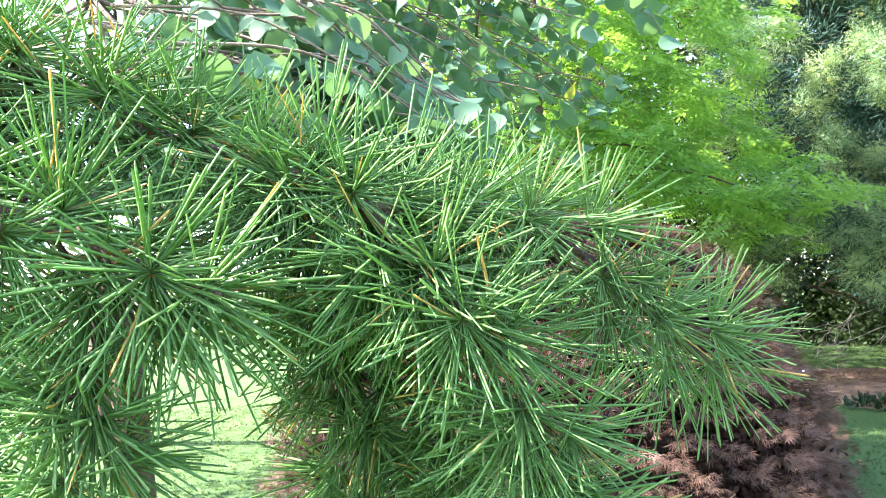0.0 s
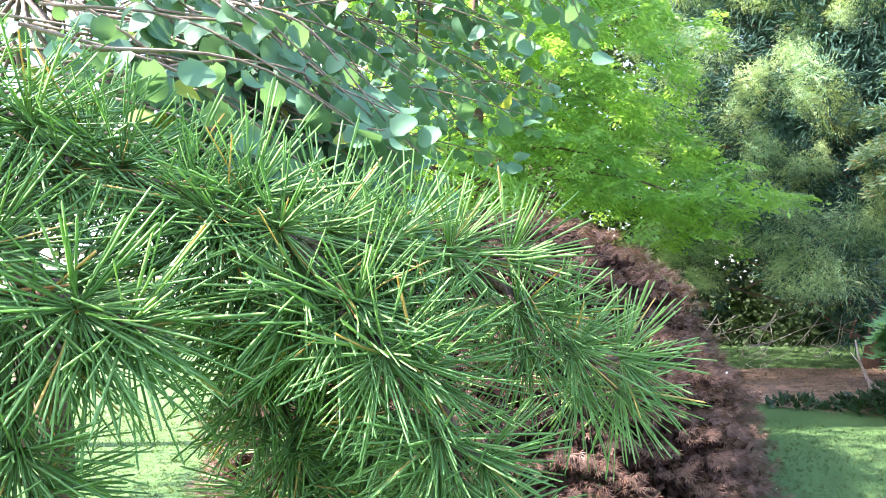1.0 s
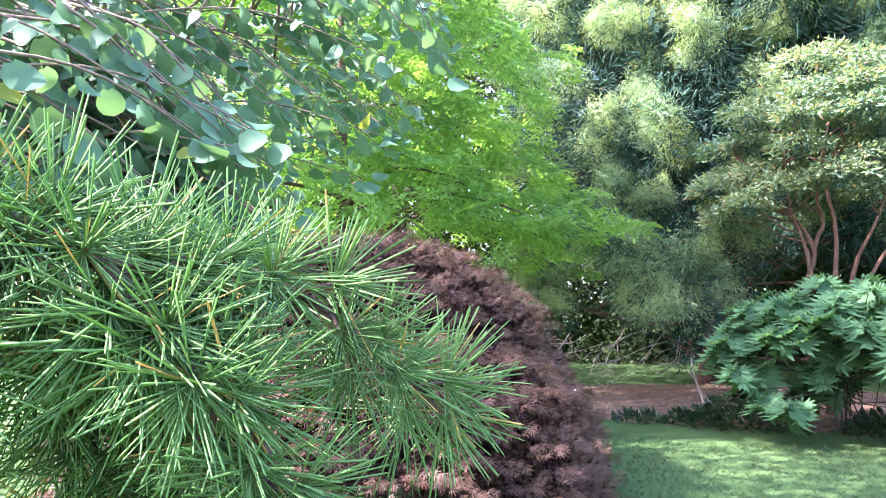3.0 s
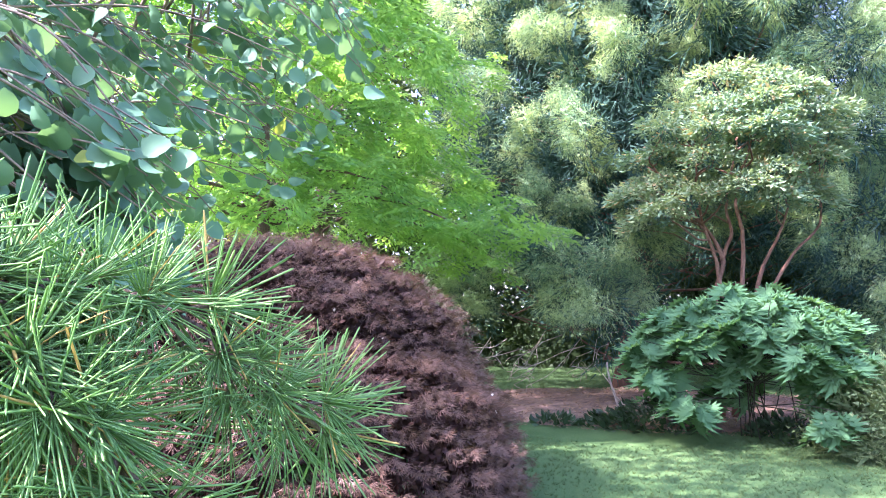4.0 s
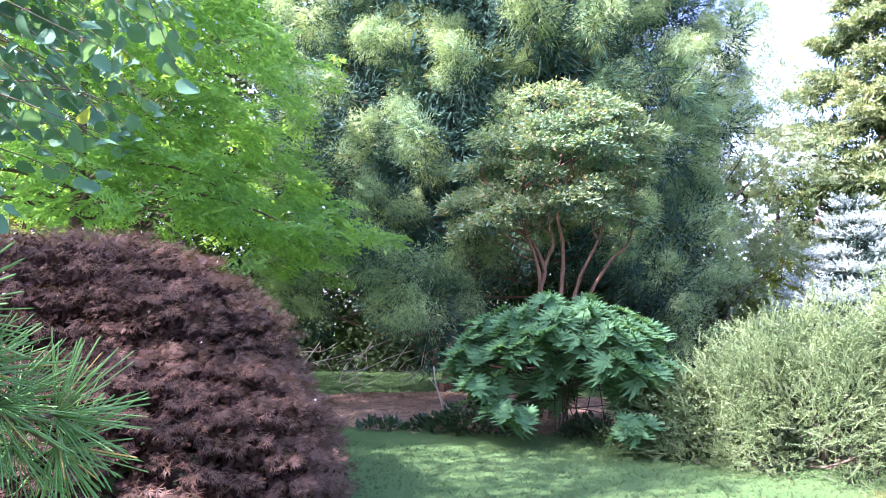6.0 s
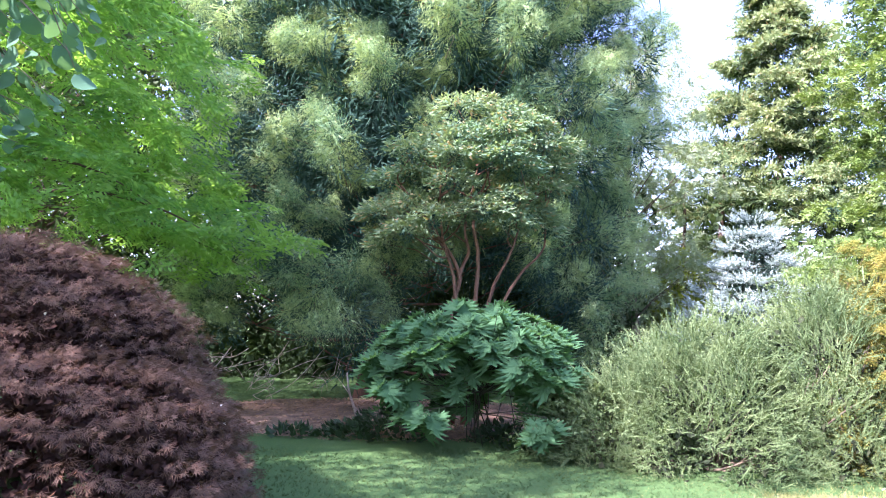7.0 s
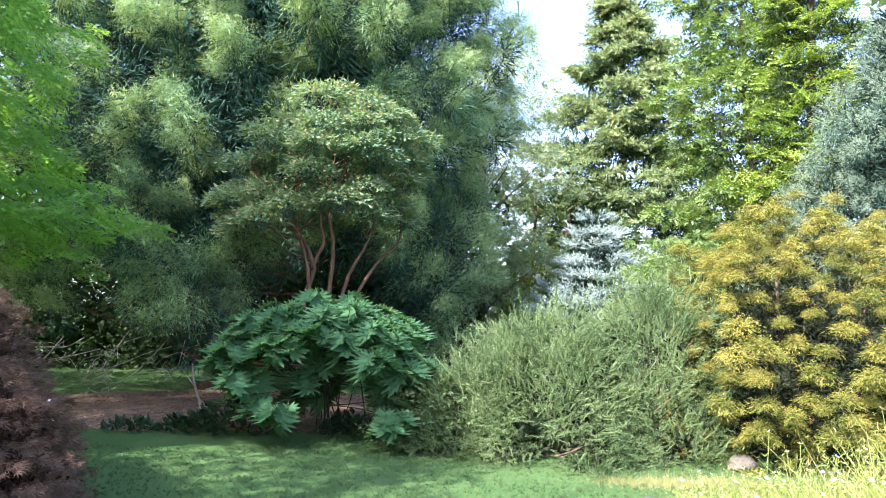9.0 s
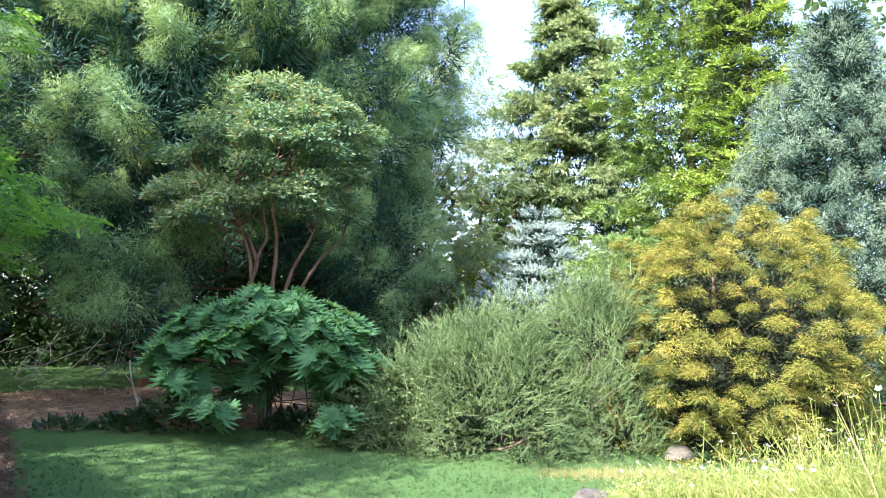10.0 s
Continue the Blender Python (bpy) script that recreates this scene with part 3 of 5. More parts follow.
def bough_tree(name, base, label, category, bark, leaf_mat, templates, seed, height, trunk_r, reach, z_low, tier, per_tier, sprays, size, rise=0.1, sag=0.3, tip=0.1,
               spread=0.3, start=0.4, tilt=0.2, thick=0.06, curl=0.25, lean=(0, 0), inner=None, inner_size=0.4, lumps=3, far=0.45, limbs=140, uneven=0.22, stagger=0.5, roll=0.12, group=""):
    """A tree in tiers of boughs, each a rising and drooping limb that carries its own fan of sprays, with dark gaps between the boughs.
    reach(u): the boughs' length at the share u of the crown's height."""
    rng = np.random.default_rng(seed)
    tree = thing(name, base, label, category, group)
    line = curve([(0, 0, -0.05), (lean[0] * 0.35, lean[1] * 0.35, height * 0.35), (lean[0] * 0.8, lean[1] * 0.8, height * 0.7), (lean[0], lean[1], height * 0.97)], 18)
    part("trunk", tube(line, np.linspace(trunk_r, 0.015, 18) * np.concatenate([[1.35], np.ones(17)]), 9), bark, tree, smooth=True)
    away = unit(np.array([base[0], base[1], 0.0]))
    top = max(reach(v) for v in (0.05, 0.2, 0.4, 0.6))
    P, D, S, Q, made = [], [], [], [], 0
    for zt in np.arange(z_low, height - 0.02, tier):
        u0 = (zt - z_low) / (height - z_low)
        count = max(3, int(round(per_tier * (0.35 + 0.65 * reach(u0) / top))))
        turn = rng.uniform(0, 2 * np.pi)
        for k in range(count):
            a = turn + (k + rng.uniform(-0.35, 0.35)) * 2 * np.pi / count
            z = min(zt + rng.normal(0, stagger * tier * 0.6), height - 0.05)
            u = min(max((z - z_low) / (height - z_low), 0), 1)
            out, side = np.array([math.cos(a), math.sin(a), 0.0]), np.array([-math.sin(a), math.cos(a), 0.0])
            if out @ away > 0.3 and rng.uniform() > far:
                continue
            L = reach(u) * rng.uniform(0.78, 1.08) * (1 + uneven * noise.noise((math.cos(a) * 1.9 + seed, math.sin(a) * 1.9, z * 0.9)))
            c = line[np.argmin(np.abs(line[:, 2] - z))] * np.array([1, 1, 0]) + np.array([0, 0, z])
            s = np.linspace(0, 1, 9)[:, None]
            up = np.array([0, 0, 1.0])
            spine = c + out * L * s + up * L * (rise * s - sag * s ** 2 + tip * s ** 4) + side * L * 0.12 * rng.normal() * s ** 2
            n = max(4, int(sprays * (0.3 + 0.7 * L / top) * rng.uniform(0.75, 1.25)))
            q = start + (1 - start) * rng.uniform(0, 1, n) ** 0.75
            q[0] = 1.0
            w = spread * L * np.sin(np.pi * (0.18 + 0.80 * (q - start) / (1 - start)))
            f = rng.uniform(-1, 1, n)
            p = np.stack([np.interp(q, s[:, 0], spine[:, i]) for i in range(3)], 1) + side * (f * w)[:, None]
            p[:, 2] += -curl * np.abs(f * w) + rng.normal(0, thick, n)
            p[:, 2] = np.maximum(p[:, 2], 0.12)
            P.append(p)
            D.append(out * (0.75 + 0.3 * q[:, None]) + side * (f * 0.9)[:, None] + up * tilt + rng.normal(0, 0.2, (n, 3)))
            S.append(size * rng.uniform(0.7, 1.25, n) * (1.08 - 0.25 * q))
            for v in rng.uniform(0.3, 0.82, lumps):
                Q.append(np.array([np.interp(v, s[:, 0], spine[:, i]) for i in range(3)]) + side * rng.normal(0, 0.3) * spread * L - up * 0.12 * size)
            if made < limbs and L > 0.35:
                made += 1
                part("limb", tube(spine, np.linspace(trunk_r * (0.10 + 0.18 * L / top), 0.004, 9), 5), bark, tree, smooth=True)
    P, D, S = np.concatenate(P), np.concatenate(D), np.concatenate(S)
    part("crown", stamp_mix(templates, P, frames_for(D, rng, roll), S, rng), leaf_mat, tree)
    # inner: a darker material that paints the shade among the boughs.
    if inner and Q:
        Q = np.array(Q)
        Q[:, 2] = np.maximum(Q[:, 2], 0.15)
        part("shade_foliage", stamp_mix(MID_LUMPS, Q, frames_for(sphere_dirs(rng, len(Q)), rng), rng.uniform(0.6, 1.2, len(Q)) * inner_size, rng), inner, tree, "inner foliage in dark colours that stand in for shade", "stuff")
    return tree


def t_fur(rng, n, needle=0.26, width=0.012, spread=135, rough=0.5, inner=0.30, lie=0.0):
    """A soft mop of foliage round +z: a close coat of fine needles over an uneven, lumpy dome."""
    th, ph = np.arccos(1 - rng.uniform(0.0, 1, n) * (1 - math.cos(radians(spread)))), rng.uniform(0, 2 * np.pi, n)
    d = np.stack([np.sin(th) * np.cos(ph), np.sin(th) * np.sin(ph), np.cos(th)], 1)
    o = Vector(rng.uniform(-9, 9, 3))
    lump = np.array([0.55 * noise.noise(Vector(v) * 1.6 + o) + 0.50 * noise.noise(Vector(v) * 3.6 + o) for v in d])
    flow = np.array([noise.noise_vector(Vector(v) * 2.6 - o) for v in d])
    nd = unit(d * (0.8 - 0.45 * lie) + flow * (0.9 + 0.5 * lie) + rough * sphere_dirs(rng, n))
    base = d * (rng.uniform(inner, 0.82, n) * (1 + (0.75 + 0.35 * lie) * lump))[:, None]
    w = unit(np.cross(nd, d * 3 * lie + sphere_dirs(rng, n))) * width / 2
    V = np.stack([base - w, base + w, base + nd * (needle * rng.uniform(0.6, 1.15, n))[:, None]], 1).reshape(-1, 3)
    return V, np.arange(3 * n).reshape(-1, 3)


MOPS = [t_fur(R_, 1450, 0.21, 0.019, 165, 0.35, 0.34, 1.0) for _ in range(6)]
MOPS = [(v * np.array([0.92, 0.92, 1.22]), f) for v, f in MOPS]
MINI_MOPS = [t_fur(R_, 620, 0.20, 0.034, 135, 0.45, 0.30, 0.45) for _ in range(5)]
GOLD_MOPS = [t_fur(R_, 950, 0.24, 0.045, 125, 0.60, 0.24, 0.5) for _ in range(5)]
FRONDS = [t_frond(R_, 4, 8, 0.21, 0.070) for _ in range(6)]
SMALL_FRONDS = [t_frond(R_, 3, 6, 0.22, 0.085) for _ in range(6)]
STIFF = [t_brush(R_, 5, 32, 0.19, 0.046, 50, 60, 0.0, 0.35, -0.12) for _ in range(5)]
LOOSE = [t_brush(R_, 5, 24, 0.30, 0.065, 60, 55, 0.12, 0.25, 0.15) for _ in range(5)]


def mop_coat(tree, cs, sizes, rng, templates, leaf_mat, inner_mat, lift=0.65, flat=0.85, droop=0.32, body=0.62, axis=(0, 0, 0)):
    """Clothes bough ends at cs with mops of foliage that point outwards and up, each round a close inside coloured dark
    as shade.
    """
    out = unit(cs * np.array([1, 1, 0]) - np.asarray(axis))
    aim = unit(out * 0.75 + np.array([0, 0, lift]) + rng.normal(0, 0.18, (len(cs), 3)))
    rot = frames_for(aim, rng)
    V, F, pick = [], [], rng.integers(0, len(templates), len(cs))
    for i, (tv, tf) in enumerate(templates):
        m = pick == i
        off = np.einsum("nij,kj->nki", rot[m], tv)
        off[..., 2] = off[..., 2] * flat - droop * (off[..., 0] ** 2 + off[..., 1] ** 2)
        V.append((off * sizes[m][:, None, None] + cs[m][:, None]).reshape(-1, 3))
        F.append((tf[None] + (np.arange(m.sum()) * len(tv))[:, None, None]).reshape(-1, 3))
    part("crown", join(*zip(V, F)), leaf_mat, tree)
    part("shade_mass", stamp_mix(HAIR_LUMPS, cs - (aim * 0.22 + np.array([0, 0, 0.10])) * sizes[:, None], rot, sizes * body, rng), inner_mat, tree, "close inner foliage darkened to read as shade", "stuff")
    return out, aim


# ---- the great conifer ----
def build_great_conifer():
    """Mops of soft plumes at the ends of the boughs, with bare twigs and deep gaps of shade-coloured foliage between
    them.
    """
    rng = np.random.default_rng(31)
    base = np.array([8.6, 12.75, 0])
    tree = thing("conifer", base, "tall blue-green conifer with drooping soft plumes and bare lower twigs", "tree")
    line = curve([(0, 0, -0.05), (0.45, -0.35, 4.0), (1.0, -0.8, 8.0), (1.1, -0.9, 12.0)], 20)
    part("trunk", tube(line, np.linspace(0.21, 0.03, 20) * np.concatenate([[1.3], np.ones(19)]), 10), RED_BARK, tree, smooth=True)
    away = unit(base)

    def reach(u):
        return 4.65 * (0.80 + 0.9 * u if u < 0.22 else 1.0) * (1 if u < 0.5 else max(0.05, 1 - ((u - 0.5) / 0.52) ** 1.5))

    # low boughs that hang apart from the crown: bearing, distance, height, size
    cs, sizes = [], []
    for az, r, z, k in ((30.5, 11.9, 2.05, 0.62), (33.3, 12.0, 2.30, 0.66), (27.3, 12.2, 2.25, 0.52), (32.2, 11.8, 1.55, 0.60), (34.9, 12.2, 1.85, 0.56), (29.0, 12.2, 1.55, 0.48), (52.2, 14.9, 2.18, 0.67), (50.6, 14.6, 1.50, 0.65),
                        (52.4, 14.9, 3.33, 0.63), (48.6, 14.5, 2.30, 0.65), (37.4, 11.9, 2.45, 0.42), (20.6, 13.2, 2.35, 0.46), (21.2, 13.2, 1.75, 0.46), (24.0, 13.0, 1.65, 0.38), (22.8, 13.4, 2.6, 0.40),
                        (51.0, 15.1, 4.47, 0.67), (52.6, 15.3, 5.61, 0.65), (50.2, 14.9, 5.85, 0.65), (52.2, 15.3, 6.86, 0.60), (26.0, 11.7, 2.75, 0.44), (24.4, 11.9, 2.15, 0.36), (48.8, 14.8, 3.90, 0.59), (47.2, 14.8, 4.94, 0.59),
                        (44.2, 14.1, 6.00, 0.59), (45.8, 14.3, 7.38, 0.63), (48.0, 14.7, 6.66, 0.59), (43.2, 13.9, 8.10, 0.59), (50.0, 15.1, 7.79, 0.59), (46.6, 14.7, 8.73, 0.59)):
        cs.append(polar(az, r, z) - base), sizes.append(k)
    tries = 0
    while len(cs) < 215 and tries < 30000:
        tries += 1
        u = rng.uniform(0, 1)
        a = rng.uniform(0, 2 * np.pi)
        z = 2.75 + u * 9.2
        out = np.array([math.cos(a), math.sin(a), 0.0])
        if rng.uniform() > reach(u) / 4.65 + 0.05 or out @ away > 0.25 and rng.uniform() < 0.78:
            continue
        r = reach(u) * rng.uniform(0.42, 1.0) ** 0.5 * (1 + 0.28 * noise.noise((math.cos(a) * 1.6 + 31, math.sin(a) * 1.6, z * 0.7)))
        r *= 0.86 if out @ away < -0.5 else 1.0
        c = line[np.argmin(np.abs(line[:, 2] - z))] * np.array([1, 1, 0]) + out * r + np.array([0, 0, z])
        k = rng.uniform(0.42, 0.74)
        if np.min(np.linalg.norm((np.array(cs) - c) * np.array([1, 1, 0.9]), axis=1) - 0.74 * (np.array(sizes) + k)) < 0:
            continue
        cs.append(c), sizes.append(k)
    # smaller mops crowd on the outer and upper side of each
    for c, k in list(zip(cs, sizes)):
        out = unit(c * np.array([1, 1, 0]))
        for j in range(1 if out @ away > 0.2 else 3):
            d = unit(sphere_dirs(rng, 1)[0] + out * 0.55 + np.array([0, 0, 0.25]))
            cs.append(c + d * k * rng.uniform(0.55, 0.95)), sizes.append(k * rng.uniform(0.38, 0.62))
    cs, sizes = np.array(cs), np.array(sizes)
    out, aim = mop_coat(tree, cs, sizes, rng, MOPS, PLUME, INNER_SHADE, axis=(0.4, -0.3, 0))
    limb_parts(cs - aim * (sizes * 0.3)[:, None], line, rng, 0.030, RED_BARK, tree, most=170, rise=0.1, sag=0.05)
    for k in range(90):
        i = rng.integers(29, 160)
        s = cs[i] * rng.uniform(0.55, 0.9) * np.array([1, 1, 0]) + np.array([0, 0, cs[i][2] - rng.uniform(0.2, 0.6)])
        e = s + out[i] * rng.uniform(0.1, 0.6) + rng.normal(0, 0.28, 3)
        part("bare_twig", tube(crooked(s, e, rng, 0.3, 0, 6), np.linspace(0.014, 0.004, 6), 4), DEAD_WOOD, tree, smooth=True)
    # Dark tufts behind the plumes, coloured as the shade between them.
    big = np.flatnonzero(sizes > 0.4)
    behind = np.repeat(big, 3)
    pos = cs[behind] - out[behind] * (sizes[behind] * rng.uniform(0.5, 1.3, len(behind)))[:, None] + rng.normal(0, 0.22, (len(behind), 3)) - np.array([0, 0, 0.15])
    part("shade_backing", stamp_mix(HAIR_LUMPS, pos, frames_for(sphere_dirs(rng, len(behind)), rng), sizes[behind] * rng.uniform(0.8, 1.1, len(behind)), rng), INNER_SHADE, tree, "foliage behind the plumes, coloured dark for shade", "stuff")
    # Shade round the trunk, painted as dark tufts.
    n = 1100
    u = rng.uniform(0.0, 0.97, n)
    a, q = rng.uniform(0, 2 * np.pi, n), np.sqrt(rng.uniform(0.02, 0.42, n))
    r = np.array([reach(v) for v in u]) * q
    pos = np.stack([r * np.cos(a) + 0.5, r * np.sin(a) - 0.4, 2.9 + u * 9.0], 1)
    part("shade_foliage", stamp_mix(MID_LUMPS, pos, frames_for(sphere_dirs(rng, n), rng), rng.uniform(0.7, 1.3, n) * 0.5, rng), INNER_SHADE, tree, "inner foliage in dark colours that stand in for shade", "stuff")


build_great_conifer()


def build_dead_twigs():
    rng = np.random.default_rng(32)
    for k in range(13):
        tw = thing("dead_branch", polar(19.5 + 1.0 * k + rng.uniform(-0.5, 0.5), 12.3 + rng.uniform(-0.5, 0.8)), "bare grey dead branch low under the tall conifer", "branch", "dead branches under the conifer")
        main = crooked((0.6, 0.1, rng.uniform(0.8, 1.2)), (rng.uniform(-0.6, -0.1), rng.uniform(-0.5, 0.2), rng.uniform(0.2, 0.7)), rng, 0.2, 0.03, 9)
        part("stem", tube(main, np.linspace(0.009, 0.003, 9), 6), DEAD_WOOD, tw, smooth=True)
        for j in range(7):
            s = main[rng.integers(3, 9)]
            e = s + np.array([rng.uniform(-0.35, 0.2), rng.uniform(-0.3, 0.2), rng.uniform(-0.22, 0.16)])
            part("twig", tube(crooked(s, e, rng, 0.3, 0, 5), np.linspace(0.006, 0.002, 5), 4), DEAD_WOOD, tw, smooth=True)


build_dead_twigs()


# ---- feathery tree, small tree, far trees ----
def build_trees():
    bough_tree("feathery_tree", np.array([1.5, 11.2, 0]), "bright green feathery-leaved tree behind the purple maple", "tree", BROWN_BARK, FEATHER, FRONDS, 41,
               7.6, 0.14, lambda u: (3.1 + 2.2 * min(u, 0.4)) * (1 - 0.55 * u ** 1.3), 2.75, 0.42, 10, 17, 0.60, rise=0.35, sag=0.50, tip=0.0, spread=0.24, start=0.3, tilt=-0.25, thick=0.16, curl=0.35,
               inner=None, limbs=14, uneven=0.35, stagger=1.0, roll=0.25, far=0.7)
    clump_tree("leafy_tree", np.array([-3.6, 8.3, 0]), "leafy green tree with a dark trunk and sky between its boughs", "tree", BROWN_BARK, LIGHT_LEAF, DIAMOND, 43,
               8.4, 0.14, lambda u: 3.2 * math.sqrt(max(0.05, 1 - (u * 1.2 - 0.45) ** 2)), 2.7, 60, 60, 0.62, 0.12, (0.3, 0.6, -0.3), 0.6, 0.2)
    clump_tree("leafy_tree", np.array([-1.3, 15.5, 0]), "thin dark-stemmed tree with sparse leaves against the sky", "tree", BROWN_BARK, LIGHT_LEAF, DIAMOND, 44,
               10.5, 0.16, lambda u: 2.8 * math.sqrt(max(0.05, 1 - (u * 1.2 - 0.45) ** 2)), 2.6, 90, 55, 0.65, 0.13, (0.3, 0.6, -0.3), 0.6, 0.3, limb_share=1.0)
    # Hidden tree, added to shade the hedge and far lawn and fill gaps.
    clump_tree("leafy_tree", np.array([3.3, 16.0, 0]), "dense green tree added out of sight behind the feathery tree for shade", "tree", BROWN_BARK, WOODS, DIAMOND, 52,
               9.0, 0.15, lambda u: 2.7 * math.sqrt(max(0.05, 1 - (u * 1.2 - 0.45) ** 2)), 1.6, 130, 60, 0.65, 0.16, (0.3, 0.6, -0.3), 0.6, 0.2)
    clump_tree("yellow_green_shrub", np.array([1.0, 18.0, 0]), "sunlit yellow-green shrub behind the purple maple", "shrub", BROWN_BARK, YELLOW_LEAF, DIAMOND, 45,
               4.8, 0.06, lambda u: 2.2 * (1 - 0.5 * u), 0.4, 70, 50, 0.5, 0.14, trunks=3)
    clump_tree("yellow_green_shrub", polar(56.8, 24.0), "low yellow-green shrub beyond the bushes", "shrub", BROWN_BARK, YELLOW_LEAF, DIAMOND, 53,
               3.6, 0.05, lambda u: 1.5 * (1 - 0.6 * u), 0.2, 70, 60, 0.4, 0.14, trunks=3, roll=0.4)
    clump_tree("light_green_shrub", polar(67.3, 12.6), "light green leafy shrub between the grey bush and the cypress", "shrub", BROWN_BARK, LIGHT_LEAF, TWIGLET, 54,
               2.75, 0.05, lambda u: 1.15 * (1 - 0.55 * u), 0.3, 60, 60, 0.30, 0.11, trunks=3, roll=0.4)
    clump_tree("silvery_tree", np.array([17.3, 12.6, 0]), "airy silver-green tree with the sky showing through", "tree", GREY_BARK, WILLOW_LEAF, TWIGLET, 46,
               9.2, 0.13, lambda u: 2.4 * math.sqrt(max(0.05, 1 - (u * 1.1 - 0.2) ** 2)), 1.2, 105, 34, 0.62, 0.28, (0.3, 0.5, -0.5), 0.75, 0.2, roll=0.35, sep=0.7)
    clump_tree("light_green_tree", np.array([18.4, 6.1, 0]), "tall light green leafy tree behind the shrubs", "tree", GREY_BARK, LIGHT_LEAF, TWIGLET, 47,
               12.5, 0.13, lambda u: 1.9 * math.sqrt(max(0.05, 1 - (u * 1.1 - 0.35) ** 2)), 1.2, 120, 55, 0.58, 0.28, (0.5, 0.4, -0.3), 0.38, 0.3, roll=0.25, sep=1.0, core=1000, core_size=0.3, core_mat=WOODS, body=0.24)
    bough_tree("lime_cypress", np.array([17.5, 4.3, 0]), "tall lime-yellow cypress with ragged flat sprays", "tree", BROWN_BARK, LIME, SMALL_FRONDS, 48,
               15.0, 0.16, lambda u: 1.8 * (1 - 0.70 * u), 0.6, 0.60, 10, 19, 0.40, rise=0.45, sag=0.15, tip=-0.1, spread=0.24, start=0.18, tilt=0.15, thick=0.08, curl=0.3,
               inner=GOLD_INNER_SHADE, inner_size=0.30, lumps=5, limbs=60, uneven=0.4, stagger=0.9, roll=0.3)
    bough_tree("fir_tree", np.array([25.0, 12.6, 0]), "tall dark fir tinged brown with cones", "tree", BROWN_BARK, FIR_NEEDLE, LOOSE, 49,
               13.6, 0.2, lambda u: 5.4 * (1 - u) ** 0.8 + 0.2, 0.8, 0.62, 12, 15, 0.80, rise=0.12, sag=0.30, tip=0.16, spread=0.20, start=0.35, tilt=0.05, thick=0.07, curl=0.3,
               inner=HEDGE, inner_size=0.62, lumps=4, limbs=60, uneven=0.35, stagger=0.8, roll=0.15)
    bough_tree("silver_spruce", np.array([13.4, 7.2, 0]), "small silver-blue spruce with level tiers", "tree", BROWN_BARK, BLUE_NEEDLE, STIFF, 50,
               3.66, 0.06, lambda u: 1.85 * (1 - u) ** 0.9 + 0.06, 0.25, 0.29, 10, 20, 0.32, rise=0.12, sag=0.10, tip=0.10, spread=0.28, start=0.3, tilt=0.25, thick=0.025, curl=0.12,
               inner=SPRUCE_SHADE, inner_size=0.20, lumps=4, limbs=70, uneven=0.25, stagger=0.25, roll=0.08)


build_trees()


def build_blue_spruce():
    rng = np.random.default_rng(51)
    tree = thing("blue_spruce", np.array([14.3, 2.0, 0]), "large dense blue-green spruce", "tree")
    line = curve([(0, 0, -0.05), (0.03, 0, 3.5), (0, 0.03, 6.9)], 12)
    part("trunk", tube(line, np.linspace(0.12, 0.015, 12), 8), BROWN_BARK, tree, smooth=True)
    cs, sizes, tries = [np.array([0, 0, 7.15])], [0.22], 0
    while len(cs) < 520 and tries < 20000:
        tries += 1
        u, a = rng.uniform(0, 1) ** 1.25, rng.uniform(0, 2 * np.pi)
        reach = 3.2 * (1 - u) ** 0.85 + 0.1
        r = reach * rng.uniform(0.6, 1.0) ** 0.5 * (1 + 0.22 * noise.noise((math.cos(a) * 2.2 + 5, math.sin(a) * 2.2, u * 7)))
        if math.cos(a) > 0.35 and rng.uniform() < 0.6 or rng.uniform() > reach / 3.0 + 0.1:
            continue
        c, k = np.array([r * math.cos(a), r * math.sin(a), 0.3 + u * 6.8]), rng.uniform(0.20, 0.42)
        if np.min(np.linalg.norm(np.array(cs) - c, axis=1) - 0.80 * (np.array(sizes) + k)) < 0:
            continue
        cs.append(c), sizes.append(k)
    cs, sizes = np.array(cs), np.array(sizes)
    mop_coat(tree, cs, sizes, rng, MINI_MOPS, SPRUCE_NEEDLE, SPRUCE_SHADE, 0.8, 1.0, 0.05, 0.64)
    limb_parts(cs * np.array([0.9, 0.9, 1]), line, rng, 0.03, BROWN_BARK, tree, most=60, rise=0.1)
    # Tufts deep in the cone, dark so the hollows look shaded.
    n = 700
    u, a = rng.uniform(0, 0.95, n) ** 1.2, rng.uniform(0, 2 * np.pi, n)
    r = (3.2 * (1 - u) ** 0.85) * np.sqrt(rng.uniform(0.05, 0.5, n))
    part("shade_foliage", stamp_mix(MID_LUMPS, np.stack([r * np.cos(a), r * np.sin(a), 0.3 + u * 6.7], 1), frames_for(sphere_dirs(rng, n), rng), rng.uniform(0.25, 0.4, n), rng), SPRUCE_SHADE, tree, "inner foliage in dark colours that stand in for shade", "stuff")


build_blue_spruce()


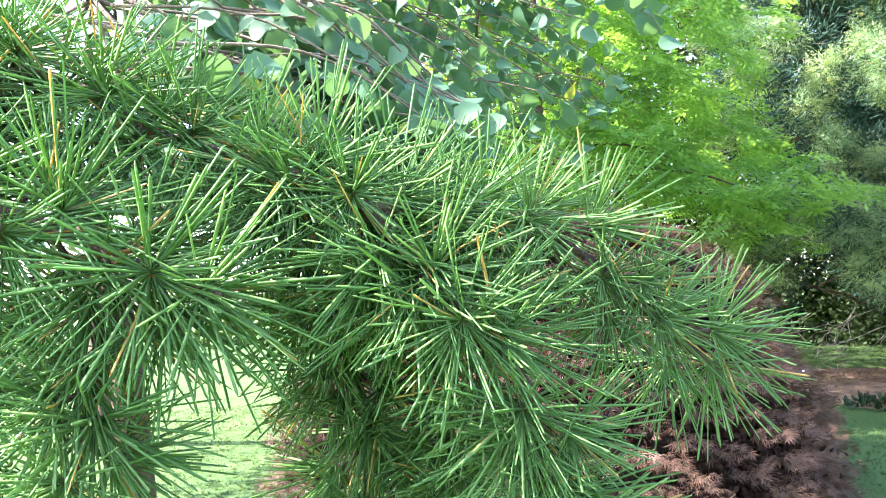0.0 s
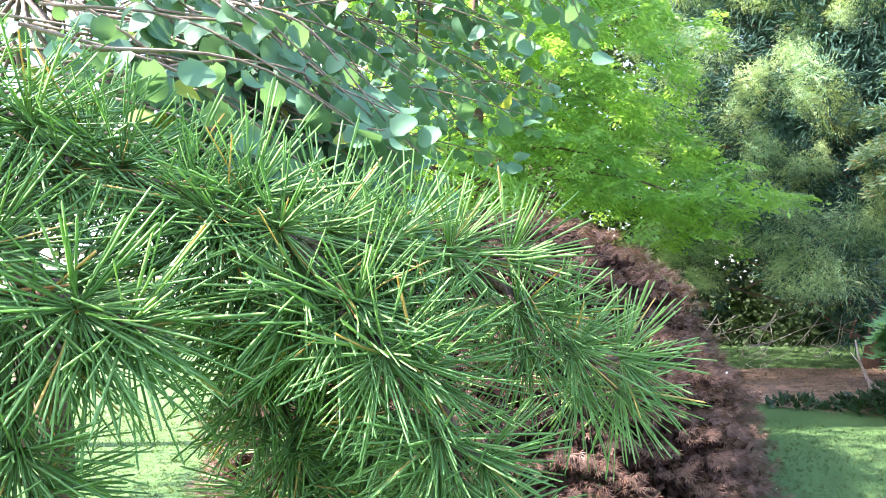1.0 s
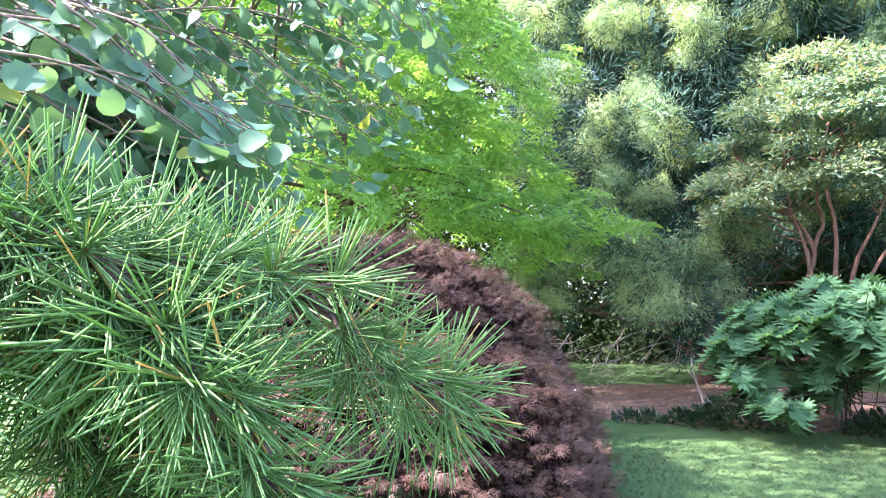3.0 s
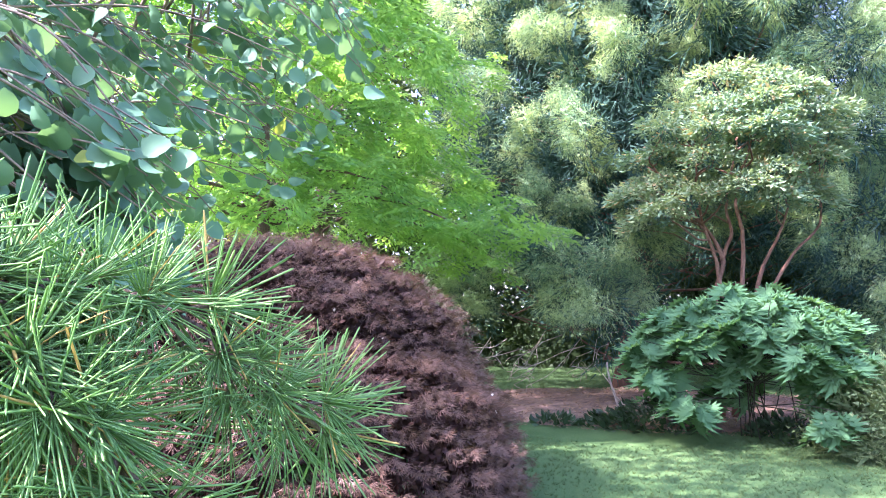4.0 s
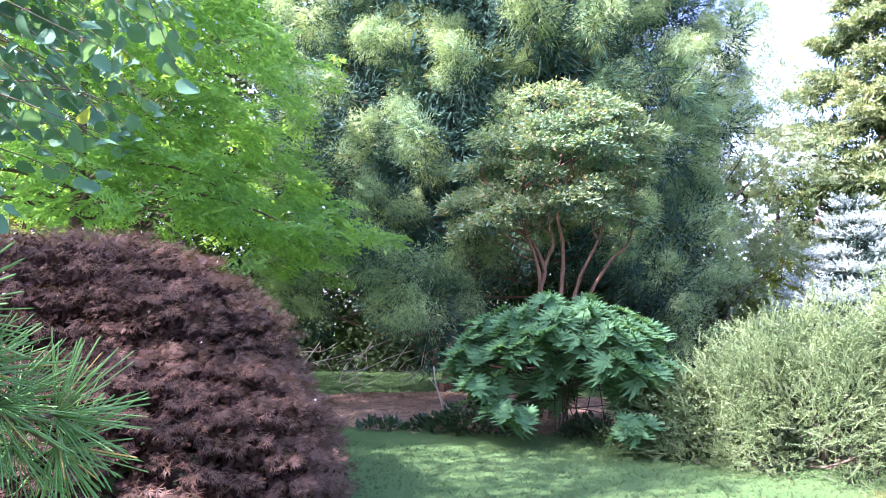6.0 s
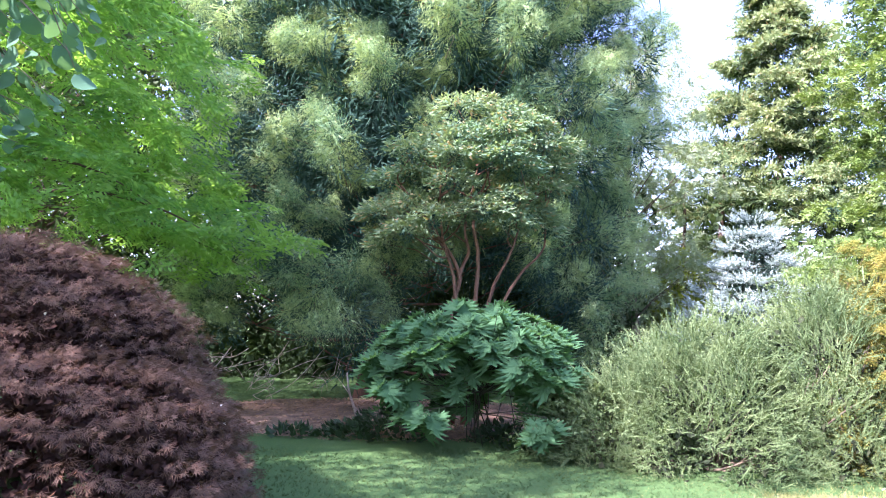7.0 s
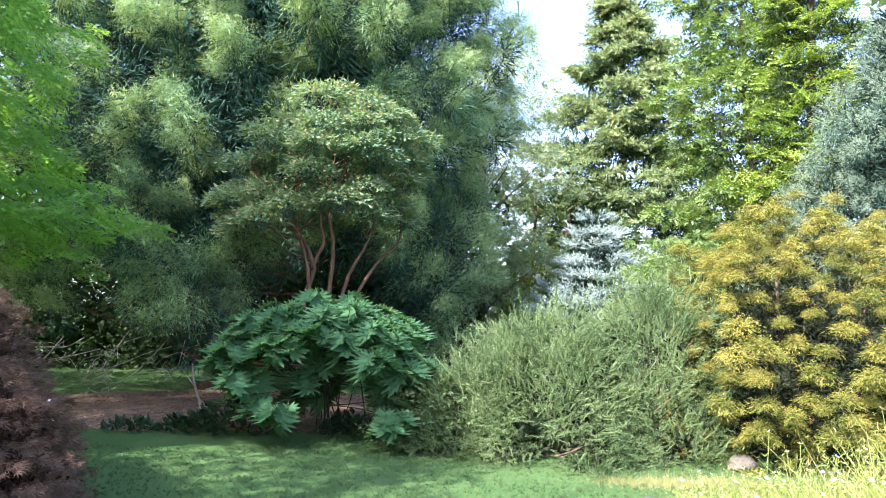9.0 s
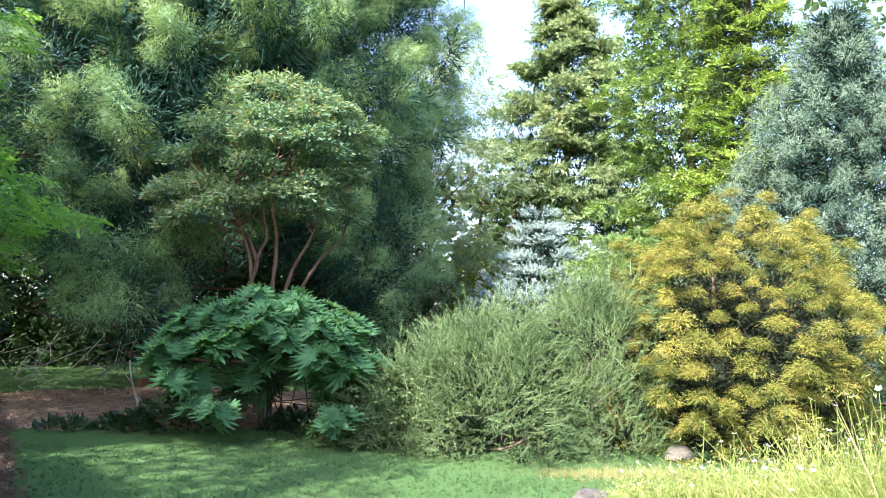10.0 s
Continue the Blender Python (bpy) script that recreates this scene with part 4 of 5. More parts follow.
# ---- small tree with bare stems ----
def build_small_tree():
    rng = np.random.default_rng(42)
    base = np.array([7.25, 8.35, 0])
    tree = thing("small_tree", base, "small tree with tan peeling stems and layered pale green leaves", "tree")
    right, deep, up = np.array([0.757, -0.653, 0]), np.array([0.653, 0.757, 0]), np.array([0, 0, 1.0])
    # stems: offsets to the right, in depth, and height
    stems = (((-0.05, 0.0, -0.05), (-0.10, 0.0, 1.55), (0.02, 0.0, 2.20), (-0.40, -0.1, 2.90), (-0.85, -0.3, 3.45)),
             ((0.0, 0.0, 1.65), (-0.06, -0.08, 2.25), (-0.22, -0.1, 2.75), (-0.28, -0.05, 3.60)),
             ((0.02, 0.0, 2.15), (0.14, 0.0, 2.50), (0.10, 0.1, 2.95), (0.30, 0.2, 4.00)),
             ((0.10, 0.1, -0.05), (0.26, 0.1, 1.60), (0.32, 0.1, 2.50), (0.26, 0.0, 3.00), (0.55, -0.2, 3.90)),
             ((0.15, 0.15, -0.05), (0.42, 0.1, 1.70), (0.60, 0.1, 2.20), (0.80, 0.1, 2.60), (1.00, 0.1, 3.30)),
             ((0.12, 0.1, 0.1), (0.60, 0.4, 1.60), (0.95, 0.5, 2.25), (1.28, 0.5, 2.60), (1.30, 0.4, 3.20)))
    lines = []
    for k, pts in enumerate(stems):
        ln = curve([right * a + deep * b + up * c for a, b, c in pts], 22) + np.cumsum(rng.normal(0, 0.006, (22, 3)), axis=0)
        lines.append(ln[10:])
        r0 = (0.046, 0.030, 0.030, 0.042, 0.034, 0.030)[k]
        part("stem", tube(ln, np.linspace(r0, 0.012, 22) * rng.uniform(0.9, 1.12, 22), 9), TAN_BARK, tree, smooth=True)
    cs, tries = [], 0
    while len(cs) < 74 and tries < 7000:
        tries += 1
        d = sphere_dirs(rng, 1)[0]
        q = rng.uniform(0.45, 1.0) ** 0.6
        c = right * (0.17 + 1.45 * d[0] * q) + deep * 1.35 * d[1] * q + up * (3.42 + 1.25 * d[2] * q + 0.34 * d[0] * q)
        rho = math.hypot(d[0], d[1]) * q
        if c[2] < 2.45 + 0.75 * (1 - rho) or cs and np.min(np.linalg.norm((np.array(cs) - c) / np.array([1, 1, 0.6]), axis=1)) < 0.43:
            continue
        cs.append(c)
    cs = np.array(cs)
    limb_parts(cs, np.concatenate(lines), rng, 0.028, TAN_BARK, tree, bend=0.16, most=70, rise=0.25)
    per = 430
    ci = np.repeat(np.arange(len(cs)), per)
    d = sphere_dirs(rng, len(ci))
    d[:, 2] = np.abs(d[:, 2]) - 0.12
    r = rng.uniform(0.24, 0.40, len(cs))[ci]
    pos = cs[ci] + d * (r * rng.uniform(0.55, 1.05, len(ci)))[:, None] * np.array([1, 1, 0.72])
    out = unit(cs * np.array([1, 1, 0]))[ci]
    aim = out * 0.25 + d * np.array([0.8, 0.8, 0.2]) + rng.normal(0, 0.35, (len(ci), 3)) + up * -0.28
    part("crown", stamp_mix([t_diamond(0.42, 0.1), t_diamond(0.34, 0.14)], pos, frames_for(aim, rng, 0.30), rng.uniform(0.060, 0.112, len(ci)), rng), SMALL_LEAF, tree)
    # Small dark tufts give each leaf clump a painted shady inside.
    part("shade_foliage", stamp_mix(FINE_LUMPS, cs - up * 0.03, frames_for(sphere_dirs(rng, len(cs)), rng), np.full(len(cs), 0.13), rng), INNER_SHADE, tree, "leaves inside the clumps, coloured dark as shade", "stuff")


build_small_tree()


# ---- golden cypress ----
def build_golden():
    rng = np.random.default_rng(61)
    shrub = thing("golden_cypress", np.array([9.95, 2.55, 0]), "broad golden cypress with layered yellow sprays and green inside", "shrub")
    stems = []
    for k in range(6):
        a = k * 1.05
        stems.append(crooked((0.08 * math.cos(a), 0.08 * math.sin(a), -0.05), (0.8 * math.cos(a) * (0.2 + 0.8 * (k % 2)), 0.8 * math.sin(a), rng.uniform(1.5, 2.1)), rng, 0.08, 0, 9))
        part("stem", tube(stems[-1], np.linspace(0.05, 0.012, 9), 6), BROWN_BARK, shrub, smooth=True)
    cs, sizes, tries = [], [], 0
    while len(cs) < 440 and tries < 20000:
        tries += 1
        u, a = rng.uniform(0.0, 1) ** 0.9, rng.uniform(0, 2 * np.pi)
        r = 1.67 * math.sqrt(max(0.03, 1 - u ** 2.8)) * (0.80 + 0.5 * min(u, 0.4)) * (1 + 0.75 * noise.noise((math.cos(a) * 2.3, math.sin(a) * 2.3, u * 3 + 7))) * rng.uniform(0.80, 1.0)
        c, k = np.array([r * math.cos(a), r * math.sin(a), 0.15 + (round(u * 9) / 9 + rng.normal(0, 0.050)) * 2.62]), rng.uniform(0.11, 0.30)
        if cs and np.min(np.linalg.norm((np.array(cs) - c) * np.array([1, 1, 1.5]), axis=1) - 0.74 * (np.array(sizes) + k)) < 0:
            continue
        cs.append(c), sizes.append(k)
    cs, sizes = np.array(cs), np.array(sizes)
    mop_coat(shrub, cs, sizes, rng, GOLD_MOPS, GOLD, GOLD_INNER_SHADE, 0.45, 0.56, 0.26, 0.50)
    limb_parts(cs * 0.9, np.concatenate(stems), rng, 0.012, BROWN_BARK, shrub, most=70)
    # Dark fill in the middle, painted as the shade there.
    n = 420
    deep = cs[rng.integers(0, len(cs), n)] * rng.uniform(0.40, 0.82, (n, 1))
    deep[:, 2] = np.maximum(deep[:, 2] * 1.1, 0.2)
    part("core", stamp_mix(MID_LUMPS, deep, frames_for(sphere_dirs(rng, n), rng), rng.uniform(0.18, 0.28, n), rng), TWIG_SHADE, shrub, "middle of the shrub filled with foliage coloured as shade", "stuff")


build_golden()


# ---- grey-green bush ----
def build_grey_bush():
    rng = np.random.default_rng(62)
    base = np.array([7.75, 4.55, 0])
    bush = thing("grey_green_bush", base, "big rounded grey-green bush of wiry upright shoots", "shrub")
    P, D, S = [], [], []
    for cx, cy, rx, h, n in ((0.0, 0.0, 1.12, 1.5, 8500), (0.85, -0.75, 0.95, 2.05, 6600), (-0.55, 0.7, 0.75, 1.1, 2600), (0.35, 0.55, 0.9, 1.5, 3000)):
        a = rng.uniform(0, 2 * np.pi, n)
        s = np.arccos(rng.uniform(0.0, 1, n))
        q = rng.uniform(0.5, 1.0, n) ** 0.5
        wobble = np.array([1 + 0.36 * noise.noise((math.cos(i) * 2.6 + cx, math.sin(i) * 2.2, j * 1.6)) for i, j in zip(a, s)])
        dirs = np.stack([np.cos(a) * np.sin(s), np.sin(a) * np.sin(s), np.cos(s)], 1)
        pos = dirs * (q * wobble)[:, None] * np.array([rx, rx, h]) + np.array([cx, cy, 0])
        pos[:, 2] = np.maximum(pos[:, 2], 0.03)
        gap = np.array([noise.noise((v[0] * 2.6 + cx, v[1] * 2.6, v[2] * 2.2)) for v in pos]) > rng.uniform(-0.55, 0.05, n)
        P.append(pos[gap]), S.append((rng.uniform(0.09, 0.22, n) * (0.85 + 0.4 * np.cos(s)))[gap])
        lean = np.array([noise.noise_vector((v[0] * 1.8, v[1] * 1.8 + 5, v[2] * 1.8)) for v in pos]) * 0.7
        D.append((dirs * np.array([0.7, 0.7, 0.4]) + np.array([0, 0, 0.45]) + lean + rng.normal(0, 0.42, (n, 3)))[gap])
        for p in pos[rng.integers(0, n, 14)]:
            part("stem", tube(crooked((rng.normal(0, 0.12) + cx * 0.4, rng.normal(0, 0.12) + cy * 0.4, -0.03), p * 0.85, rng, 0.12, 0, 6), np.linspace(0.022, 0.005, 6), 5), GREY_BARK, bush, smooth=True)
    P, D, S = np.concatenate(P), np.concatenate(D), np.concatenate(S)
    part("foliage", stamp_mix(SHOOTS, P, frames_for(D, rng, 1.0), S, rng), GREY_SHOOT, bush, kind="stuff")
    # Dark leaves just inside the shoots paint the bush's inner shade.
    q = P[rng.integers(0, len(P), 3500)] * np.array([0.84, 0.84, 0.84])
    part("shade_foliage", stamp_mix(DIAMOND, q, frames_for(sphere_dirs(rng, 3500), rng), rng.uniform(0.06, 0.12, 3500), rng), TWIG_SHADE, bush, "inner leaves of the bush, coloured dark for shade", "stuff")
    # loose pale sprigs that trail over the lawn
    low = thing("trailing_shrub", np.array([7.15, 5.75, 0]), "low trailing grey-green shrub with loose arching twigs", "shrub")
    m = 520
    az = rng.uniform(0, 2 * np.pi, m)
    p = np.stack([0.55 * np.cos(az) * np.sqrt(rng.uniform(0, 1, m)), 0.55 * np.sin(az) * np.sqrt(rng.uniform(0, 1, m)), rng.uniform(0.02, 0.75, m)], 1)
    p[:, :2] *= (1.15 - p[:, 2:3])
    d = np.stack([np.cos(az), np.sin(az), rng.uniform(-0.1, 0.6, m)], 1) + rng.normal(0, 0.3, (m, 3))
    part("foliage", stamp_mix(SHOOTS, p, frames_for(d, rng, 1.0), rng.uniform(0.3, 0.6, m), rng), GREY_SHOOT, low, kind="stuff")
    for e in p[:24]:
        part("stem", tube(crooked((rng.normal(0, 0.06), rng.normal(0, 0.06), -0.02), e + np.array([0, 0, 0.05]), rng, 0.12, -0.05, 6), np.linspace(0.009, 0.003, 6), 5), GREY_BARK, low, smooth=True)


build_grey_bush()


# ---- tree peony ----
def peony_leaf(rng):
    """A large leaf cut into three stalked leaflets with pointed lobes."""
    pcs = [tube([(0, 0, 0), (0, 0.02, 0.2), (0, 0, 0.45)], [0.012, 0.009, 0.006], 4)]
    for base, d0, ln in (((0, 0, 0.42), 0, 0.58), ((0, 0, 0.36), 1.0, 0.46), ((0, 0, 0.36), -1.0, 0.46), ((0, 0, 0.22), 1.35, 0.36), ((0, 0, 0.22), -1.35, 0.36)):
        for da, k in ((0, 1.0), (0.42, 0.80), (-0.42, 0.80), (0.85, 0.58), (-0.85, 0.58)):
            a = d0 + da
            d, s = np.array([math.sin(a), 0, math.cos(a)]), np.array([math.cos(a), 0, -math.sin(a)])
            L = ln * k * rng.uniform(0.9, 1.1)
            w = 0.060 * k + 0.014
            y = np.array([0, -1.0, 0])
            b = np.array(base)
            V = np.array([b, b + d * L * 0.5 + s * w - y * 0.03, b + d * L * 0.55 + y * 0.02, b + d * L * 0.5 - s * w - y * 0.03, b + d * L + y * 0.16 * L * 2])
            pcs.append((V, np.array([(0, 1, 2), (0, 2, 3), (1, 4, 2), (2, 4, 3)])))
    return join(*pcs)


def build_peony():
    rng = np.random.default_rng(63)
    base = np.array([6.5, 7.02, 0.0])
    bush = thing("tree_peony", base, "tree peony with large deeply cut dark green leaves", "shrub")
    meshes = [mesh_of("leaf", *peony_leaf(rng), PEONY_LEAF) for _ in range(5)]
    heads = []
    for k in range(118):
        a = rng.uniform(0, 2 * np.pi)
        u = rng.uniform(0, 1)
        r = 1.22 * math.sqrt(u) * (1 + 0.15 * math.sin(3 * a))
        z = 1.88 - 0.80 * (r / 1.4) ** 2 + rng.uniform(-0.3, 0.05)
        if k % 4 == 0:
            z *= rng.uniform(0.36, 0.80)
        heads.append((r * math.cos(a), r * math.sin(a), z))
    mains = []
    for h in sorted(heads, key=lambda p: -p[2]):
        foot = np.array([rng.normal(0.1, 0.16), rng.normal(0.1, 0.16), -0.03])
        if len(mains) >= 13:
            near = mains[int(np.argmin([np.linalg.norm(m[-1] - np.array(h)) for m in mains]))]
            foot = near[int(np.clip(np.searchsorted(near[:, 2], 0.6 * h[2]), 2, 6))]
        line = crooked(foot, h, rng, 0.10, -0.04, 8)
        part("stem", tube(line, np.linspace(0.008, 0.004, 8), 5), PEONY_STEM, bush, smooth=True)
        if len(mains) < 13:
            mains.append(line)
        out = unit(np.array([h[0], h[1], 0.001]))
        for j in range(5):
            a = j * 1.26 + rng.uniform(0, 0.6)
            d = np.array([math.cos(a), math.sin(a), 0]) * 0.8 + out * 0.6 + np.array([0, 0, rng.uniform(-1.9, -0.35)])
            m3 = frames_for(np.array([d]), rng, 0.06)[0]
            ob = part("leaf", meshes[rng.integers(0, 5)], None, bush)
            ob.matrix_basis = Matrix.Translation(line[-1 - (j % 2)]) @ Matrix(m3.tolist()).to_4x4() @ Matrix.Diagonal((*[rng.uniform(0.36, 0.50)] * 3, 1))


build_peony()


# ---- purple cut-leaf maple ----
def build_maple():
    rng = np.random.default_rng(64)
    base = np.array([0.95, 6.6, 0.0])
    tree = thing("purple_maple", base, "weeping cut-leaf maple, a dense purple-brown dome", "tree")
    domes = [((-0.04, 0.15), 2.22, 2.02, 1.0), ((0.10, -0.95), 1.42, 1.65, 0.8), ((0.85, -0.5), 1.28, 1.20, 0.55), ((-1.0, -0.4), 1.35, 1.35, 0.5)]
    P, D = [], []
    for (cx, cy), H, R, share in domes:
        centres, tries = [], 0
        while tries < 8000:
            tries += 1
            a, s = rng.uniform(0, 2 * np.pi), math.acos(rng.uniform(0.0, 1) ** 1.2)
            if math.sin(a) > 0.45 and tries % 2:
                continue
            lump = 0.06 * noise.noise((math.cos(a) * 2.5 + cx, math.sin(a) * 2.5, s * 2.5)) + rng.uniform(-0.04, 0.02)
            r, z = R * math.sin(s) ** 0.85 * (1 + lump), H * max(math.cos(s), 0.0) ** 0.72 * (1 + 0.6 * lump)
            q = np.array([cx + r * math.cos(a), cy + r * math.sin(a), max(z - 0.10, 0.1)])
            buried = any(math.hypot(q[0] - ox, q[1] - oy) < 0.85 * oR and q[2] < 0.85 * oH * max(1 - (math.hypot(q[0] - ox, q[1] - oy) / oR) ** 2, 0) ** 0.4
                         for (ox, oy), oH, oR, _ in domes if (ox, oy) != (cx, cy))
            if buried or centres and np.min(np.linalg.norm(np.array(centres) - q, axis=1)) < 0.165:
                continue
            centres.append(q)
            n = 64
            out = np.array([math.cos(a), math.sin(a), 0.0])
            d = sphere_dirs(rng, n)
            d[:, 2] = np.abs(d[:, 2])
            p = q + d * rng.uniform(0.4, 1.0, (n, 1)) * np.array([0.14, 0.14, 0.10]) - out * 0.04
            p[:, 2] = np.maximum(p[:, 2], 0.05)
            P.append(p), D.append(out * (0.45 + 0.4 * math.cos(s)) + d * 0.35 + np.array([0, 0, -0.65]) + rng.normal(0, 0.2, (n, 3)))
    P, D = np.concatenate(P), np.concatenate(D)
    part("crown", stamp_mix(LACES, P, frames_for(D, rng, 0.35), rng.uniform(0.042, 0.074, len(P)), rng), MAPLE_LEAF, tree)
    trunk = crooked((0, 0, -0.05), (0.1, 0.1, 1.5), rng, 0.15, 0, 9)
    part("trunk", tube(trunk, np.linspace(0.09, 0.035, 9), 8), BROWN_BARK, tree, smooth=True)
    for k in range(50):
        e = 0.9 * P[rng.integers(0, len(P))]
        s = trunk[rng.integers(4, 9)]
        mid = (s + e) / 2 + np.array([0, 0, 0.25])
        part("limb", tube(curve([s, mid, e * np.array([0.97, 0.97, 1])], 7), np.linspace(0.016, 0.004, 7), 4), BROWN_BARK, tree, smooth=True)
    # Two inner shells of leaves whose dark colour stands in for shade.
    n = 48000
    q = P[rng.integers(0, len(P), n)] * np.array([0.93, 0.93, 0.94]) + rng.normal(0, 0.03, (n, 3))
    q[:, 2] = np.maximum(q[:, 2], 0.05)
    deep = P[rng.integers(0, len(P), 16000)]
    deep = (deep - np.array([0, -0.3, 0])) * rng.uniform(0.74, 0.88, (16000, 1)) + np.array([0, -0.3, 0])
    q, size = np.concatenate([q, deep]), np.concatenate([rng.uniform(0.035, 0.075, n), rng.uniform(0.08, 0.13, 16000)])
    part("shade_foliage", stamp_mix(DIAMOND, q, frames_for(sphere_dirs(rng, len(q)), rng), size, rng), MAPLE_SHADE, tree, "inner leaves coloured dark for the shade inside the dome", "stuff")
    pick = P[rng.integers(0, len(P), 60)] + np.array([0, 0, 0.02])
    fallen = new("fallen_petals", mesh_of("fallen_petals", *stamp(t_diamond(0.8, 0.1), pick + base + unit(pick * np.array([1, 1, 0])) * 0.03, frames_for(sphere_dirs(rng, 60), rng), rng.uniform(0.012, 0.03, 60)), PETAL))
    tagged(fallen, "pale petals caught on the purple maple leaves", "petals", kind="stuff")


build_maple()


# ---- round-leaved tree that overhangs ----
def build_round_leaved():
    rng = np.random.default_rng(65)
    base = np.array([-2.3, 3.4, 0.0])
    tree = thing("round_leaved_tree", base, "tree with rounded blue-green leaves on drooping twigs", "tree")
    trunk = crooked((0, 0, -0.05), (0.0, 2.6, 12.0), rng, 0.05, 0, 12)
    wood = [tube(trunk, np.linspace(0.11, 0.03, 12), 9)]
    limbs = []
    for e in ((0.1, 2.3, 2.75), (0.25, 2.9, 3.1), (-0.25, 1.9, 2.6), (-0.5, 3.3, 2.7), (0.5, 3.6, 3.4), (-1.0, 2.2, 2.4)):
        e = np.array(e) - base
        ln = curve([trunk[4], (trunk[4] + e) / 2 + np.array([0, 0, 0.25]), e], 9)
        limbs.append(ln)
        wood.append(tube(ln, np.linspace(0.035, 0.009, 9), 6))
    L = np.concatenate(limbs)
    leaves = [t_round(rng) for _ in range(4)]
    meshes = [mesh_of("leaf", *t, ROUND_LEAF, True) for t in leaves]
    P, D, S, near = [], [], [], 0
    twigs = 0
    while twigs < 430:
        az, r = rng.uniform(-27, 17), rng.uniform(2.0, 3.9)
        low = (1.5 if r < 1.9 else 5.0) if az < 3.5 else 5.0 + 9.0 * ((az - 3) / 12)
        el = low + (34 - low) * rng.uniform(0, 1) ** (1.3 if az > -4 else 0.75)
        if az < -3 and 9 < el < 19 and rng.uniform() < 0.75:
            continue
        if (az < -10 or el < 5 and az < -8) and r < 1.9:
            continue
        twigs += 1
        if twigs % 5 == 0:
            az, r, el = rng.uniform(-7, 4), rng.uniform(1.35, 1.75), rng.uniform(2, 15)
        end = polar(az, r, 1.5 + r * math.tan(radians(el))) - base
        d = unit(np.array([0.85, -0.12, -0.48]) + rng.normal(0, 0.22, 3))
        ln = rng.uniform(0.45, 0.8)
        st = end - d * ln + np.array([0, 0, -0.06])
        line = curve([st, (st + end) / 2 + np.array([0, 0, 0.07]), end], 12)
        wood.append(tube(line, np.linspace(0.004, 0.0015, 12), 4))
        j = L[np.argmin(np.linalg.norm(L - st, axis=1))]
        if np.linalg.norm(j - st) < 0.6:
            wood.append(tube(crooked(j, st, rng, 0.15, 0, 6), np.linspace(0.008, 0.005, 6), 4))
        for i in range(1, 12):
            side = unit(np.cross(d, (0, 0, 1.0))) * (1 if i % 2 else -1)
            aim = side * 0.55 + d * 0.35 + np.array([0, 0, -0.75]) + rng.normal(0, 0.28, 3)
            p = line[i] + unit(aim) * 0.02
            size = rng.uniform(0.042, 0.068) * (1.0 if r < 2 else 0.95)
            if r < 2.0 and near < 290:
                near += 1
                ob = part("leaf", meshes[rng.integers(0, 4)], None, tree)
                m3 = frames_for(np.array([aim]), rng, 0.3)[0]
                ob.matrix_basis = Matrix.Translation(p) @ Matrix(m3.tolist()).to_4x4() @ Matrix.Diagonal((size, size, size, 1))
            else:
                P.append(p), D.append(aim), S.append(size)
    # unseen canopy overhead, added to shade the pine, lawn, maple and peony
    n = 26000
    d = sphere_dirs(rng, n)
    c = d * rng.uniform(0.4, 1, (n, 1)) ** 0.5 * np.array([2.6, 2.7, 2.5]) + np.array([-0.6, 3.2, 7.2])
    c[16000:] = d[16000:] * rng.uniform(0.3, 1, (n - 16000, 1)) ** 0.5 * np.array([2.2, 1.9, 2.7]) + np.array([-0.6, 5.2, 10.6])
    c[5200:8200] = d[5200:8200] * rng.uniform(0.3, 1, (3000, 1)) ** 0.5 * np.array([1.2, 2.3, 1.5]) + np.array([-3.0, 1.4, 4.2])
    c[:900] = d[:900] * rng.uniform(0.3, 1, (900, 1)) ** 0.5 * np.array([1.2, 1.4, 0.9]) + np.array([-0.6, -2.9, 4.0])
    clump = np.array([noise.noise((q[0] * 1.6, q[1] * 1.6, q[2] * 1.6)) for q in c])
    c = c[clump > -0.2]
    for e in c[rng.integers(0, len(c), 60)]:
        s = trunk[rng.integers(6, 12)]
        wood.append(tube(crooked(s, e, rng, 0.1, 0, 6), np.linspace(0.02, 0.004, 6), 4))
    P, D, S = np.array(P), np.array(D), np.array(S)
    part("crown", stamp_mix(leaves, P, frames_for(D, rng, 0.4), S, rng), ROUND_CROWN, tree, kind="stuff")
    part("shade_canopy", stamp_mix([t_diamond(0.9, 0.1)], c, frames_for(np.array([0, 0, -0.6]) + sphere_dirs(rng, len(c)), rng, 0.4), rng.uniform(0.08, 0.135, len(c)), rng), ROUND_CROWN, tree, kind="stuff")
    part("trunk", join(*wood), GREY_BARK, tree, smooth=True)


build_round_leaved()


